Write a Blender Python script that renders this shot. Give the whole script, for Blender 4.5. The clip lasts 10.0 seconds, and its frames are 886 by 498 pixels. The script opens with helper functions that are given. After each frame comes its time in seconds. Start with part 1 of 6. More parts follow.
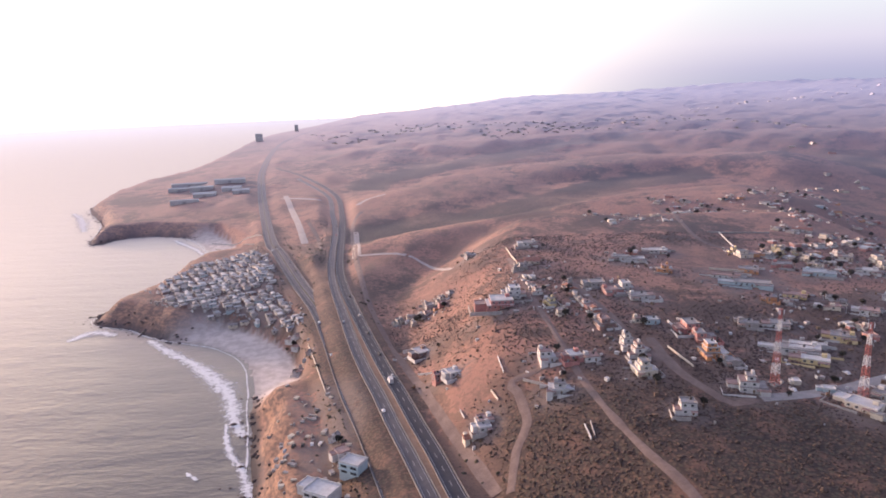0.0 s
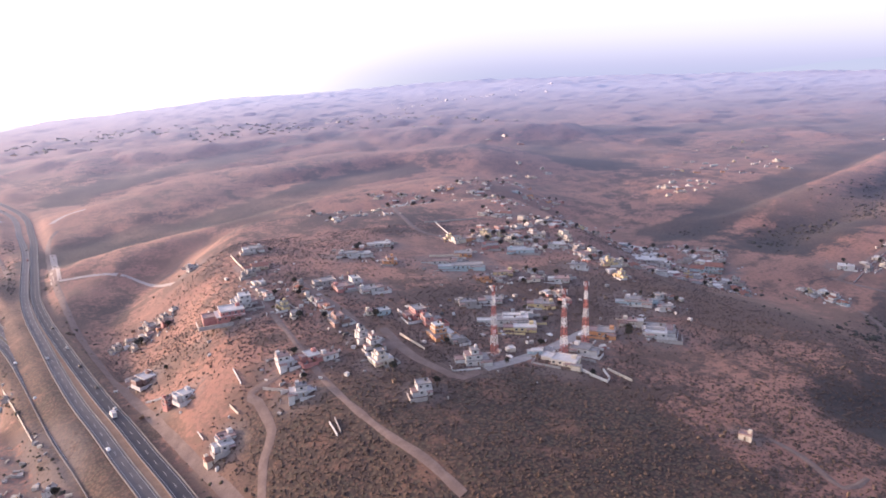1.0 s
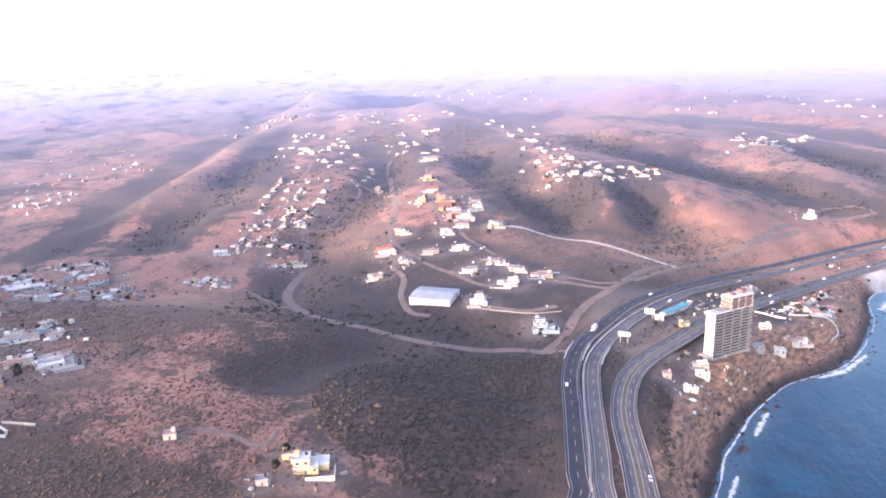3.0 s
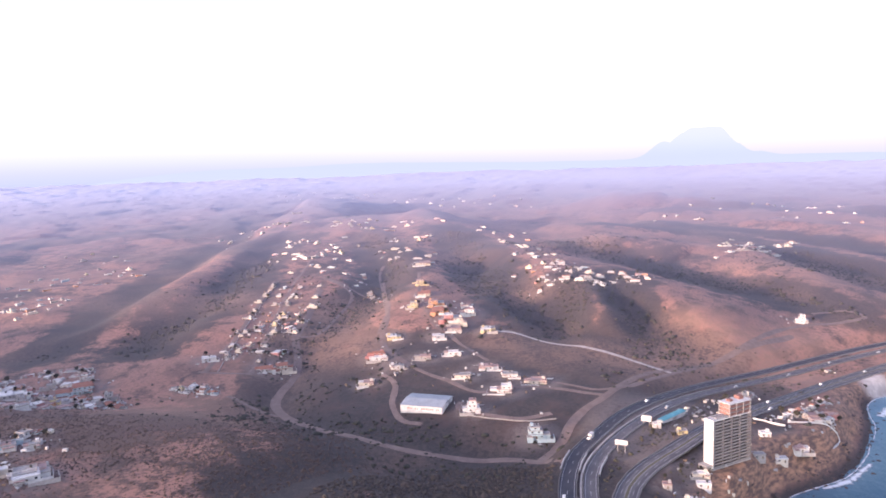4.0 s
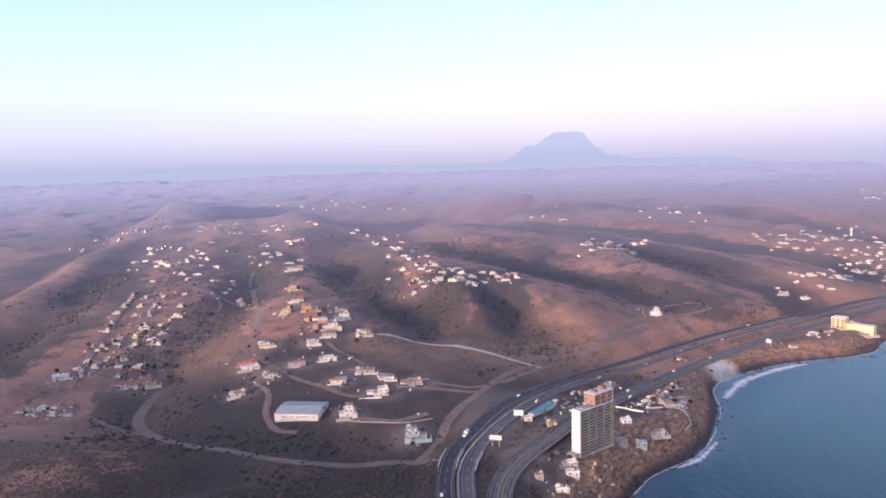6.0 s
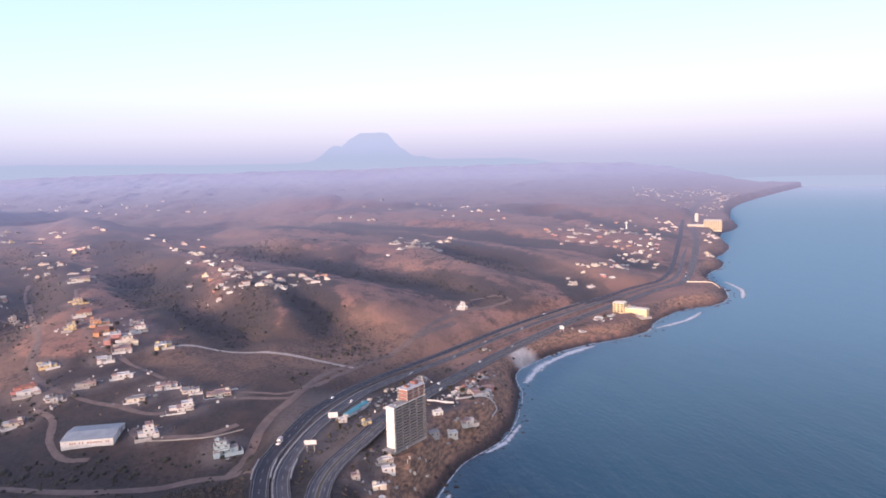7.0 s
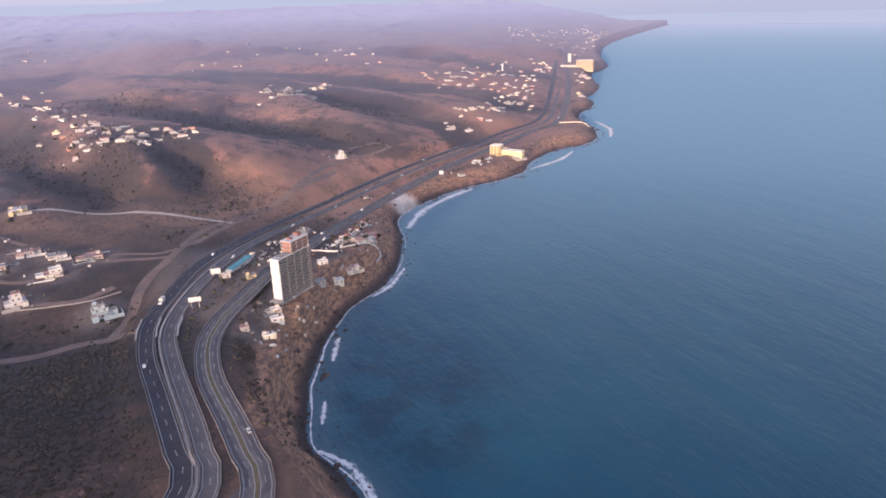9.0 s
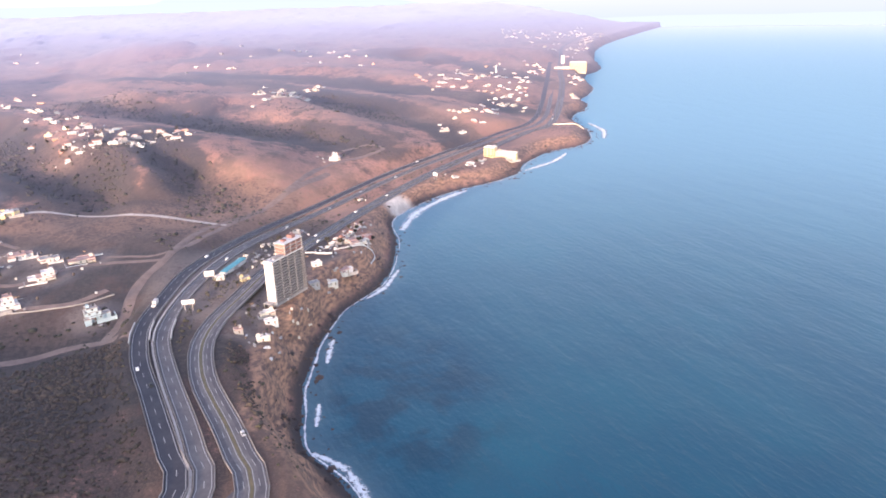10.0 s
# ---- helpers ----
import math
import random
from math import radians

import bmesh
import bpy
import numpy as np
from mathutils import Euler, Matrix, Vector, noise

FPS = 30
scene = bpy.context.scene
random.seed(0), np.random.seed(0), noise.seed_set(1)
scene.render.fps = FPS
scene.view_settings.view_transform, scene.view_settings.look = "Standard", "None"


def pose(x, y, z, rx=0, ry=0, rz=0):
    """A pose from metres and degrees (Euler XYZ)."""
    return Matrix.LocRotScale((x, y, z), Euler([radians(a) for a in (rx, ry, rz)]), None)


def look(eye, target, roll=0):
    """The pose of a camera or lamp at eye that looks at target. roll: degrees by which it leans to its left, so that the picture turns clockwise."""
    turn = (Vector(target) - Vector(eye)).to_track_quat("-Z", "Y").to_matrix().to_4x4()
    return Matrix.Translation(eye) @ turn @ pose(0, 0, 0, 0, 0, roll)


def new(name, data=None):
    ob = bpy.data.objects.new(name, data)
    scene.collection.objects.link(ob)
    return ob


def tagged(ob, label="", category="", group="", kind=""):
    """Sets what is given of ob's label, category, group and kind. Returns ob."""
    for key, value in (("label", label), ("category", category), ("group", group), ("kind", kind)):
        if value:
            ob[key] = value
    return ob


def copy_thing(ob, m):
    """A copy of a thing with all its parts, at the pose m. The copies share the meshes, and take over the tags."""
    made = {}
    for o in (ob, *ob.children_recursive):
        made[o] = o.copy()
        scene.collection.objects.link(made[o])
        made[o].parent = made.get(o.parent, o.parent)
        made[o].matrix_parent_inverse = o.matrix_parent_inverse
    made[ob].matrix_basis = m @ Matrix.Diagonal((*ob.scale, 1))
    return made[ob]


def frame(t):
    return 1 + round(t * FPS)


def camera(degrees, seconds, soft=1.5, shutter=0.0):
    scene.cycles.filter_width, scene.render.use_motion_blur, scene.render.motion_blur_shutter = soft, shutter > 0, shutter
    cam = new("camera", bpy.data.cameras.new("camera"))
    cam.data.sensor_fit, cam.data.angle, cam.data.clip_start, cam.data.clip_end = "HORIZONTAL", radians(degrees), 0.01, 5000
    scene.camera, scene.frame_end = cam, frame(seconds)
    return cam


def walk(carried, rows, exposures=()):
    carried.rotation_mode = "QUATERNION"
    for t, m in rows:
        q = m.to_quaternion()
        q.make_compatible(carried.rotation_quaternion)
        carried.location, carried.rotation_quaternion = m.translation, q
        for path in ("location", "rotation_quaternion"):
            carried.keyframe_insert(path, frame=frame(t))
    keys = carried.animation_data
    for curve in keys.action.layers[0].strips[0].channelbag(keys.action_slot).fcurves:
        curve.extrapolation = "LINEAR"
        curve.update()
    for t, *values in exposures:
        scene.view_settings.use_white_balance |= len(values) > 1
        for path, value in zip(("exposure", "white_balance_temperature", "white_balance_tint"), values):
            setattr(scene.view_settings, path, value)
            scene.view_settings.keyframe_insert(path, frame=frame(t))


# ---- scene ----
cam = camera(64.8, 10.0, soft=1.8)
# seconds, heading (degrees, 0 = north along the coast road), tilt, roll of a hovering drone that turns on the spot
PATH = [
    (0, 0, -13.46, -1.71),
    (0.5, -5.9, -13.64, -1.67),
    (1, -22.7, -14.12, -1.92),
    (1.5, -41.76, -14.75, -1.98),
    (2, -57.22, -15.22, -1.9),
    (2.5, -69.05, -15.6, -1.88),
    (3, -71.97, -15.45, -1.91),
    (3.2, -72.29, -12.65, -1.92),
    (3.6, -72.6, -8.3, -1.88),
    (3.9, -72.85, -6.95, -1.82),
    (4.3, -72.96, -6.81, -1.79),
    (4.5, -73.02, -6.77, -1.83),
    (5, -73.66, -6.74, -1.7),
    (5.2, -74.75, -6.75, -1.7),
    (6.3, -87.7, -7.05, -1.58),
    (6.5, -90.87, -7.11, -1.56),
    (7, -98.98, -7.34, -1.49),
    (7.5, -104.3, -7.52, -1.51),
    (8, -106.44, -8.01, -1.45),
    (8.5, -107.84, -13.97, -1.47),
    (9, -108.64, -20.08, -1.76),
    (9.5, -108.98, -20.05, -1.75),
    (10, -109.16, -19.95, -1.73),
]
EYE = (0.0, 0.0, 220.0)
walk(cam, [(t, pose(*EYE) @ pose(0, 0, 0, 0, 0, yaw) @ pose(0, 0, 0, 90 + pitch) @ pose(0, 0, 0, 0, 0, roll))
           for t, yaw, pitch, roll in PATH], [(0.0, 0.22, 6400, 9), (1.0, 0.55, 6200, 7), (2.0, 1.25, 5950, 6), (3.0, 1.45, 5900, 5), (4.3, 0.65, 6050, 8),
                           (6.5, 0.3, 5950, 6), (8.0, 0.25, 5950, 4), (9.0, 0.35, 6150, 4), (9.5, 0.62, 6200, 3), (10.0, 1.15, 6200, 0)])

# ---- light: a low sun over the sea, in a bright evening haze ----
SUN_HEADING, SUN_HEIGHT = 50.0, 6.5  # degrees, counted like the camera's heading
sun_way = Vector((-math.sin(radians(SUN_HEADING)) * math.cos(radians(SUN_HEIGHT)), math.cos(radians(SUN_HEADING)) * math.cos(radians(SUN_HEIGHT)), math.sin(radians(SUN_HEIGHT))))
sun = new("sun", bpy.data.lights.new("sun", "SUN"))
sun.data.energy, sun.data.angle, sun.data.color = 5.8, radians(4.0), (1.0, 0.64, 0.46)
sun.matrix_world = look((0, 0, 900), Vector((0, 0, 900)) - sun_way)


class Nodes:
    """Short hand for node trees."""

    def __init__(self, tree):
        self.tree = tree
        tree.nodes.clear()

    def add(self, kind, inputs=None, **settings):
        n = self.tree.nodes.new(kind)
        for k, v in settings.items():
            if k == "ramp":
                e = n.color_ramp.elements
                while len(e) > 1:
                    e.remove(e[-1])
                for i, (at, c) in enumerate(v):
                    el = e[0] if i == 0 else e.new(at)
                    el.position, el.color = at, (*c, 1) if len(c) == 3 else c
            else:
                setattr(n, k, v)
        for k, v in (inputs or {}).items():
            if isinstance(v, bpy.types.NodeSocket):
                self.tree.links.new(v, n.inputs[k])
            else:
                n.inputs[k].default_value = v
        return n

    def math(self, op, a, b=0.0, c=0.0, clamp=False):
        return self.add("ShaderNodeMath", {0: a, 1: b, 2: c}, operation=op, use_clamp=clamp).outputs[0]

    def mix(self, f, a, b, blend="MIX"):
        return self.add("ShaderNodeMix", {0: f, 6: a, 7: b}, data_type="RGBA", blend_type=blend).outputs[2]


world = bpy.data.worlds.new("evening_sky")
scene.world = world
world.use_nodes = True
w = Nodes(world.node_tree)
way = w.add("ShaderNodeTexCoord").outputs["Generated"]
up = w.add("ShaderNodeSeparateXYZ", {0: way}).outputs[2]
sky = w.add("ShaderNodeTexSky", sky_type="NISHITA", sun_disc=False, sun_elevation=radians(SUN_HEIGHT), sun_rotation=radians(-SUN_HEADING),
            air_density=1.0, dust_density=2.0)
sky = w.mix(1.0, sky.outputs[0], (0.12, 0.12, 0.12, 1), "MULTIPLY")
span = w.math("MULTIPLY_ADD", up, 1.0, 0.2)  # 0.2 is the horizon
haze_away = w.add("ShaderNodeValToRGB", {0: span}, ramp=[(0.0, (0.20, 0.20, 0.30)), (0.15, (0.38, 0.41, 0.55)), (0.18, (0.45, 0.45, 0.60)), (0.205, (0.56, 0.52, 0.68)), (0.24, (0.80, 0.72, 0.82)),
                  (0.29, (0.91, 0.90, 0.90)), (0.38, (0.76, 0.92, 0.94)), (0.50, (0.58, 0.66, 0.80)), (0.7, (0.44, 0.46, 0.66)), (1.0, (0.31, 0.34, 0.57))]).outputs[0]
haze_sun = w.add("ShaderNodeValToRGB", {0: span}, ramp=[(0.0, (0.5, 0.42, 0.42)), (0.19, (0.94, 0.83, 0.76)), (0.22, (0.98, 0.88, 0.80)), (0.30, (1.0, 0.94, 0.86)),
                 (0.5, (0.92, 0.90, 0.90)), (0.7, (0.54, 0.53, 0.67)), (1.0, (0.31, 0.34, 0.57))]).outputs[0]
toward = w.add("ShaderNodeVectorMath", {0: way, 1: tuple(sun_way)}, operation="DOT_PRODUCT").outputs["Value"]
across = w.add("ShaderNodeMapRange", {0: toward, 1: -0.15, 2: -0.9}, interpolation_type="SMOOTHSTEP").outputs[0]  # 1 opposite the sun, where the dusk is rosy
haze_away = w.mix(1.0, haze_away, w.mix(across, (0.92, 0.94, 1.0, 1), (1.07, 1.02, 1.03, 1)), "MULTIPLY")
toward = w.add("ShaderNodeMapRange", {0: toward, 1: 0.15, 2: 0.85}, interpolation_type="SMOOTHSTEP").outputs[0]
haze = w.mix(toward, haze_away, haze_sun)
glow = w.math("MULTIPLY_ADD", w.math("POWER", toward, 2.2), 2.6, 1.0)  # the sun's forward glow in the haze
haze = w.mix(1.0, haze, w.add("ShaderNodeCombineXYZ", {0: glow, 1: w.math("MULTIPLY_ADD", glow, 0.86, 0.14), 2: w.math("MULTIPLY_ADD", glow, 0.68, 0.32)}).outputs[0], "MULTIPLY")
colour = w.mix(0.9, sky, haze)
back = w.add("ShaderNodeBackground", {0: colour, 1: 1.0})
w.tree.links.new(back.outputs[0], w.add("ShaderNodeOutputWorld").inputs[0])

# ---- materials ----
def material(name):
    m = bpy.data.materials.new(name)
    m.use_nodes = True
    return m, Nodes(m.node_tree)


def finish(n, shader):
    n.tree.links.new(shader, n.add("ShaderNodeOutputMaterial").inputs[0])


def where(n, scale=1.0):
    """Places in metres in the world, so that grain has its true size on every thing."""
    p = n.add("ShaderNodeNewGeometry").outputs["Position"]
    return n.add("ShaderNodeVectorMath", {0: p, 1: (scale,) * 3}, operation="MULTIPLY").outputs[0]


def grain(n, size, detail=4.0, rough=0.6, stretch=None):
    p = where(n, 1.0 / size)
    if stretch:
        p = n.add("ShaderNodeVectorMath", {0: p, 1: stretch}, operation="MULTIPLY").outputs[0]
    return n.add("ShaderNodeTexNoise", {"Vector": p, "Scale": 1.0, "Detail": detail, "Roughness": rough}).outputs["Fac"]


def step(n, value, lo, hi):
    return n.add("ShaderNodeMapRange", {0: value, 1: lo, 2: hi}, interpolation_type="SMOOTHSTEP").outputs[0]


def attribute(n, name):
    return n.add("ShaderNodeAttribute", attribute_name=name).outputs["Fac"]


UP = (0.0, 0.0, 1.0)


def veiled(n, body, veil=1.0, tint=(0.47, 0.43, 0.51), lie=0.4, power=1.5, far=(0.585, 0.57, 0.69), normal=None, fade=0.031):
    """Mixes in painted evening haze: a sky-mirroring gloss, thicker the flatter one looks along."""
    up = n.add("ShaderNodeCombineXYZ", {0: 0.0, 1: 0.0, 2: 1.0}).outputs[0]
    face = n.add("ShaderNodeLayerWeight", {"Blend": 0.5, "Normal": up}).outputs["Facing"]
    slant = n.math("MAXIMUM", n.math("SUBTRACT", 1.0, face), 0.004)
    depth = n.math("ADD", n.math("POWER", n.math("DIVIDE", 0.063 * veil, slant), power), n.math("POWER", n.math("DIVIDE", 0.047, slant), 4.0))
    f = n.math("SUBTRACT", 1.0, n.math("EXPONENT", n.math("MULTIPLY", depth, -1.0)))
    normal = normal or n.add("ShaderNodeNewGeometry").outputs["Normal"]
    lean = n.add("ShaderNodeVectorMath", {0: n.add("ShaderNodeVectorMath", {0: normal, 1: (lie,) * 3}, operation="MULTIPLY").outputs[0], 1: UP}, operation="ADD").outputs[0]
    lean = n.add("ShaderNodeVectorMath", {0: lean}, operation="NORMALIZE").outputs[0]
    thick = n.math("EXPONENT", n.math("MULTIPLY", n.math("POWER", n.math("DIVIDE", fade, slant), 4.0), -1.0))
    haze_tint = n.mix(thick, (*far, 1), tint if isinstance(tint, bpy.types.NodeSocket) else (*tint, 1))
    gloss = n.add("ShaderNodeBsdfGlossy", {"Color": haze_tint, "Roughness": 0.6, "Normal": lean}).outputs[0]
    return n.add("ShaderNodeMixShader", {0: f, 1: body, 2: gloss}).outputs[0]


def hazed(n, base, bump_height, bump_far=0.3, rough=0.95, veil=1.0, tint=(0.47, 0.43, 0.51), lie=0.4):
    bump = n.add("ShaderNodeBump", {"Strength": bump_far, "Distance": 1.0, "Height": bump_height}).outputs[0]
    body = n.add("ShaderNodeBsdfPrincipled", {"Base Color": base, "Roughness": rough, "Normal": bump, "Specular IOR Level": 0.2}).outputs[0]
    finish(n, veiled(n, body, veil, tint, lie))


def make_ground():
    m, n = material("dry_coastal_ground")
    big, mid, small, tiny = grain(n, 160, 5), grain(n, 24, 6, 0.68), grain(n, 3.4, 5, 0.72), grain(n, 1.1, 3, 0.7)
    c = n.mix(step(n, big, 0.35, 0.65), (0.27, 0.135, 0.100, 1), (0.36, 0.185, 0.132, 1))
    c = n.mix(n.math("MULTIPLY", step(n, grain(n, 95, 6, 0.66), 0.50, 0.60), 0.40), c, (0.11, 0.068, 0.056, 1))
    c = n.mix(n.math("MULTIPLY", step(n, mid, 0.49, 0.58), 0.50), c, (0.10, 0.062, 0.050, 1))
    c = n.mix(n.math("MULTIPLY", step(n, small, 0.48, 0.60), 0.55), c, (0.070, 0.048, 0.038, 1))
    c = n.mix(n.math("MULTIPLY", step(n, tiny, 0.52, 0.64), 0.45), c, (0.34, 0.20, 0.145, 1))
    cover = n.math("ADD", n.math("ADD", mid, n.math("MULTIPLY", small, 0.7)), n.math("MULTIPLY", attribute(n, "scrub"), 0.5))
    bush = n.math("MULTIPLY", step(n, cover, 1.04, 1.26), 0.85)
    c = n.mix(bush, c, n.mix(step(n, tiny, 0.45, 0.6), (0.036, 0.028, 0.023, 1), (0.070, 0.050, 0.040, 1)))
    # dales, flanks and valley floor: dark scrub, with shade painted into the colour
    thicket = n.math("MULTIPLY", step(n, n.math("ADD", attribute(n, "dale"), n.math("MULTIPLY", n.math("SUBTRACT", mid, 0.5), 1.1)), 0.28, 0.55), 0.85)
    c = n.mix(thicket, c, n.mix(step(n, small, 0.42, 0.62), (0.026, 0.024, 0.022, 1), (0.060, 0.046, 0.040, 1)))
    # dense knee-high brush on the near slope: tufts a stride apart, painted shade between
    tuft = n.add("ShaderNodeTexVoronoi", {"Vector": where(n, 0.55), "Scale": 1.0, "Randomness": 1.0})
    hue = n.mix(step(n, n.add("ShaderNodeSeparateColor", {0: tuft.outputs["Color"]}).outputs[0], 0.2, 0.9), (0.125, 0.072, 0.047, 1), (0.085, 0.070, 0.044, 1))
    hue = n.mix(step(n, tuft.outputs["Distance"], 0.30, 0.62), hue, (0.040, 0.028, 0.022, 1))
    hue = n.mix(n.math("MULTIPLY", step(n, mid, 0.54, 0.66), 0.7), hue, (0.20, 0.105, 0.070, 1))
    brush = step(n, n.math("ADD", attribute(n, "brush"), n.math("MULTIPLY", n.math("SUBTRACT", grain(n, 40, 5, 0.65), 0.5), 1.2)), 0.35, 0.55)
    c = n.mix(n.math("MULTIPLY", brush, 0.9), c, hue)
    soil = n.math("MULTIPLY", attribute(n, "soil"), step(n, n.math("ADD", mid, small), 0.75, 1.1))
    c = n.mix(soil, c, n.mix(small, (0.23, 0.125, 0.085, 1), (0.36, 0.22, 0.155, 1)))
    yard = n.math("MULTIPLY", attribute(n, "yard"), step(n, n.math("ADD", mid, small), 0.7, 1.05))
    c = n.mix(n.math("MULTIPLY", yard, 0.75), c, n.mix(tiny, (0.13, 0.098, 0.086, 1), (0.25, 0.195, 0.172, 1)))
    rock = n.mix(step(n, grain(n, 6, 6, 0.7, (1, 1, 3)), 0.4, 0.62), (0.12, 0.075, 0.058, 1), (0.36, 0.20, 0.125, 1))
    c = n.mix(attribute(n, "cliff"), c, rock)
    sand = n.mix(step(n, grain(n, 9, 4), 0.35, 0.65), (0.44, 0.38, 0.35, 1), (0.60, 0.53, 0.50, 1))
    c = n.mix(attribute(n, "sand"), c, sand)
    c = n.mix(attribute(n, "wet"), c, (0.045, 0.036, 0.034, 1))
    height = n.math("ADD", n.math("MULTIPLY", mid, 2.0), n.math("MULTIPLY", small, 0.8))
    hazed(n, c, height, 0.5)
    return m


def make_water():
    m, n = material("sea_water")
    swell = grain(n, 26, 3, 0.5, (0.35, 1.0, 1.0))
    chop = grain(n, 4.2, 4, 0.6, (0.5, 1.0, 1.0))
    patch = step(n, grain(n, 220, 4), 0.4, 0.7)
    c = n.mix(patch, (0.004, 0.040, 0.080, 1), (0.007, 0.060, 0.100, 1))
    kelp = n.math("MULTIPLY", attribute(n, "kelp"), step(n, grain(n, 30, 5), 0.42, 0.6))
    c = n.mix(n.math("MULTIPLY", kelp, 0.75), c, (0.006, 0.016, 0.036, 1))
    shallow = attribute(n, "shallow")
    c = n.mix(shallow, c, (0.16, 0.20, 0.22, 1))
    sun_warmth = attribute(n, "sun_warmth")  # warm sunward sheen of the northern bays, painted into the water's colours
    c = n.mix(n.math("MULTIPLY", sun_warmth, 0.8), c, (0.10, 0.086, 0.082, 1))
    h = n.math("ADD", n.math("MULTIPLY", swell, 3.4), n.math("MULTIPLY", chop, 1.2))
    bump = n.add("ShaderNodeBump", {"Strength": 0.9, "Distance": 1.0, "Height": h}).outputs[0]
    body = n.add("ShaderNodeBsdfPrincipled", {"Base Color": c, "Roughness": 0.34, "IOR": 1.33, "Specular IOR Level": 0.18, "Normal": bump}).outputs[0]
    haze_tint = n.mix(sun_warmth, (0.32, 0.465, 0.555, 1), (0.52, 0.48, 0.47, 1))
    finish(n, veiled(n, body, 4.3, haze_tint, lie=1.6, power=3.0, far=(0.66, 0.68, 0.78), normal=bump, fade=0.050))
    return m


def make_foam():
    m, n = material("sea_foam")
    lace = n.math("ADD", grain(n, 5, 6, 0.7), n.math("MULTIPLY", n.math("SUBTRACT", attribute(n, "thick"), 0.5), 0.7))
    body = n.add("ShaderNodeBsdfPrincipled", {"Base Color": (0.80, 0.80, 0.82, 1), "Roughness": 0.9}).outputs[0]
    clear = n.add("ShaderNodeBsdfTransparent").outputs[0]
    lace = n.math("ADD", lace, n.math("MULTIPLY", n.math("SUBTRACT", grain(n, 1.6, 4, 0.7), 0.5), 0.6))
    f = n.math("MULTIPLY", step(n, lace, 0.46, 0.82), 0.85)
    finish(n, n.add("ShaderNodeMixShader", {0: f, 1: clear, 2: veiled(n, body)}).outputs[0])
    return m


def make_plain(name, a, b, size=3.0, rough=0.85, bump=0.1, veil=1.0, metal=0.0, tint=(0.47, 0.43, 0.51), lie=0.4):
    """A weathered surface between two colours, stained at two scales."""
    m, n = material(name)
    f = n.math("ADD", n.math("MULTIPLY", grain(n, size, 5, 0.65), 0.65), n.math("MULTIPLY", grain(n, size * 0.13, 3), 0.35))
    c = n.mix(step(n, f, 0.36, 0.66), (*a, 1), (*b, 1))
    r = n.add("ShaderNodeObjectInfo").outputs["Random"]
    c = n.mix(n.math("MULTIPLY", r, 0.22), c, tuple(0.75 * v for v in a) + (1,))
    if metal:
        bmp = n.add("ShaderNodeBump", {"Strength": bump, "Height": f}).outputs[0]
        finish(n, n.add("ShaderNodeBsdfPrincipled", {"Base Color": c, "Roughness": rough, "Metallic": metal, "Normal": bmp}).outputs[0])
    else:
        hazed(n, c, f, bump, rough, veil, tint, lie)
    return m


import functools

make_wall = functools.partial(make_plain, tint=(0.44, 0.42, 0.47), lie=1.8)  # on upright things the painted haze gloss leans more towards their own faces
GROUND, WATER, FOAM = make_ground(), make_water(), make_foam()
ASPHALT_OLD = make_plain("worn_asphalt", (0.085, 0.078, 0.085), (0.14, 0.125, 0.13), 14, 0.9)
ASPHALT_NEW = make_plain("fresh_asphalt", (0.030, 0.030, 0.040), (0.050, 0.048, 0.058), 14, 0.85)
DIRT = make_plain("dirt_track", (0.15, 0.105, 0.09), (0.23, 0.165, 0.14), 7, 0.95)
PALE_DIRT = make_plain("pale_gravel", (0.36, 0.30, 0.27), (0.50, 0.43, 0.39), 7, 0.95)
VERGE = make_plain("ochre_verge", (0.26, 0.155, 0.095), (0.36, 0.22, 0.14), 9, 0.95)
GRASS = make_plain("dull_grass", (0.085, 0.078, 0.045), (0.15, 0.115, 0.07), 5, 0.95)
ASPHALT_PATCH = make_plain("patched_asphalt", (0.065, 0.060, 0.068), (0.10, 0.092, 0.10), 10, 0.9)
LINE = make_plain("road_paint", (0.28, 0.27, 0.27), (0.42, 0.41, 0.41), 2, 0.8)
CONCRETE = make_plain("concrete", (0.26, 0.235, 0.225), (0.38, 0.345, 0.33), 4, 0.9)
BARRIER = make_plain("grey_barrier", (0.17, 0.155, 0.15), (0.26, 0.24, 0.23), 4, 0.9)
# ---- the lie of the land: heights in metres over the sea, worked out from a few lines of the plan ----
def spline(points, step=8.0):
    """A smooth line (Catmull-Rom) through rows of x, y (and more), about one point a step."""
    p = np.array(points, float)
    p = np.vstack([2 * p[0] - p[1], p, 2 * p[-1] - p[-2]])
    out = []
    for a, b, c, d in zip(p, p[1:], p[2:], p[3:]):
        n = max(2, int(np.linalg.norm((c - b)[:2]) / step))
        t = (np.arange(n) / n)[:, None]
        out.append(0.5 * (2 * b + (c - a) * t + (2 * a - 5 * b + 4 * c - d) * t ** 2 + (3 * b - a - 3 * c + d) * t ** 3))
    out.append(p[-2:-1])
    return np.vstack(out)


def ramp(lo, hi, v):
    t = np.clip((v - lo) / (hi - lo), 0, 1)
    return t * t * (3 - 2 * t)


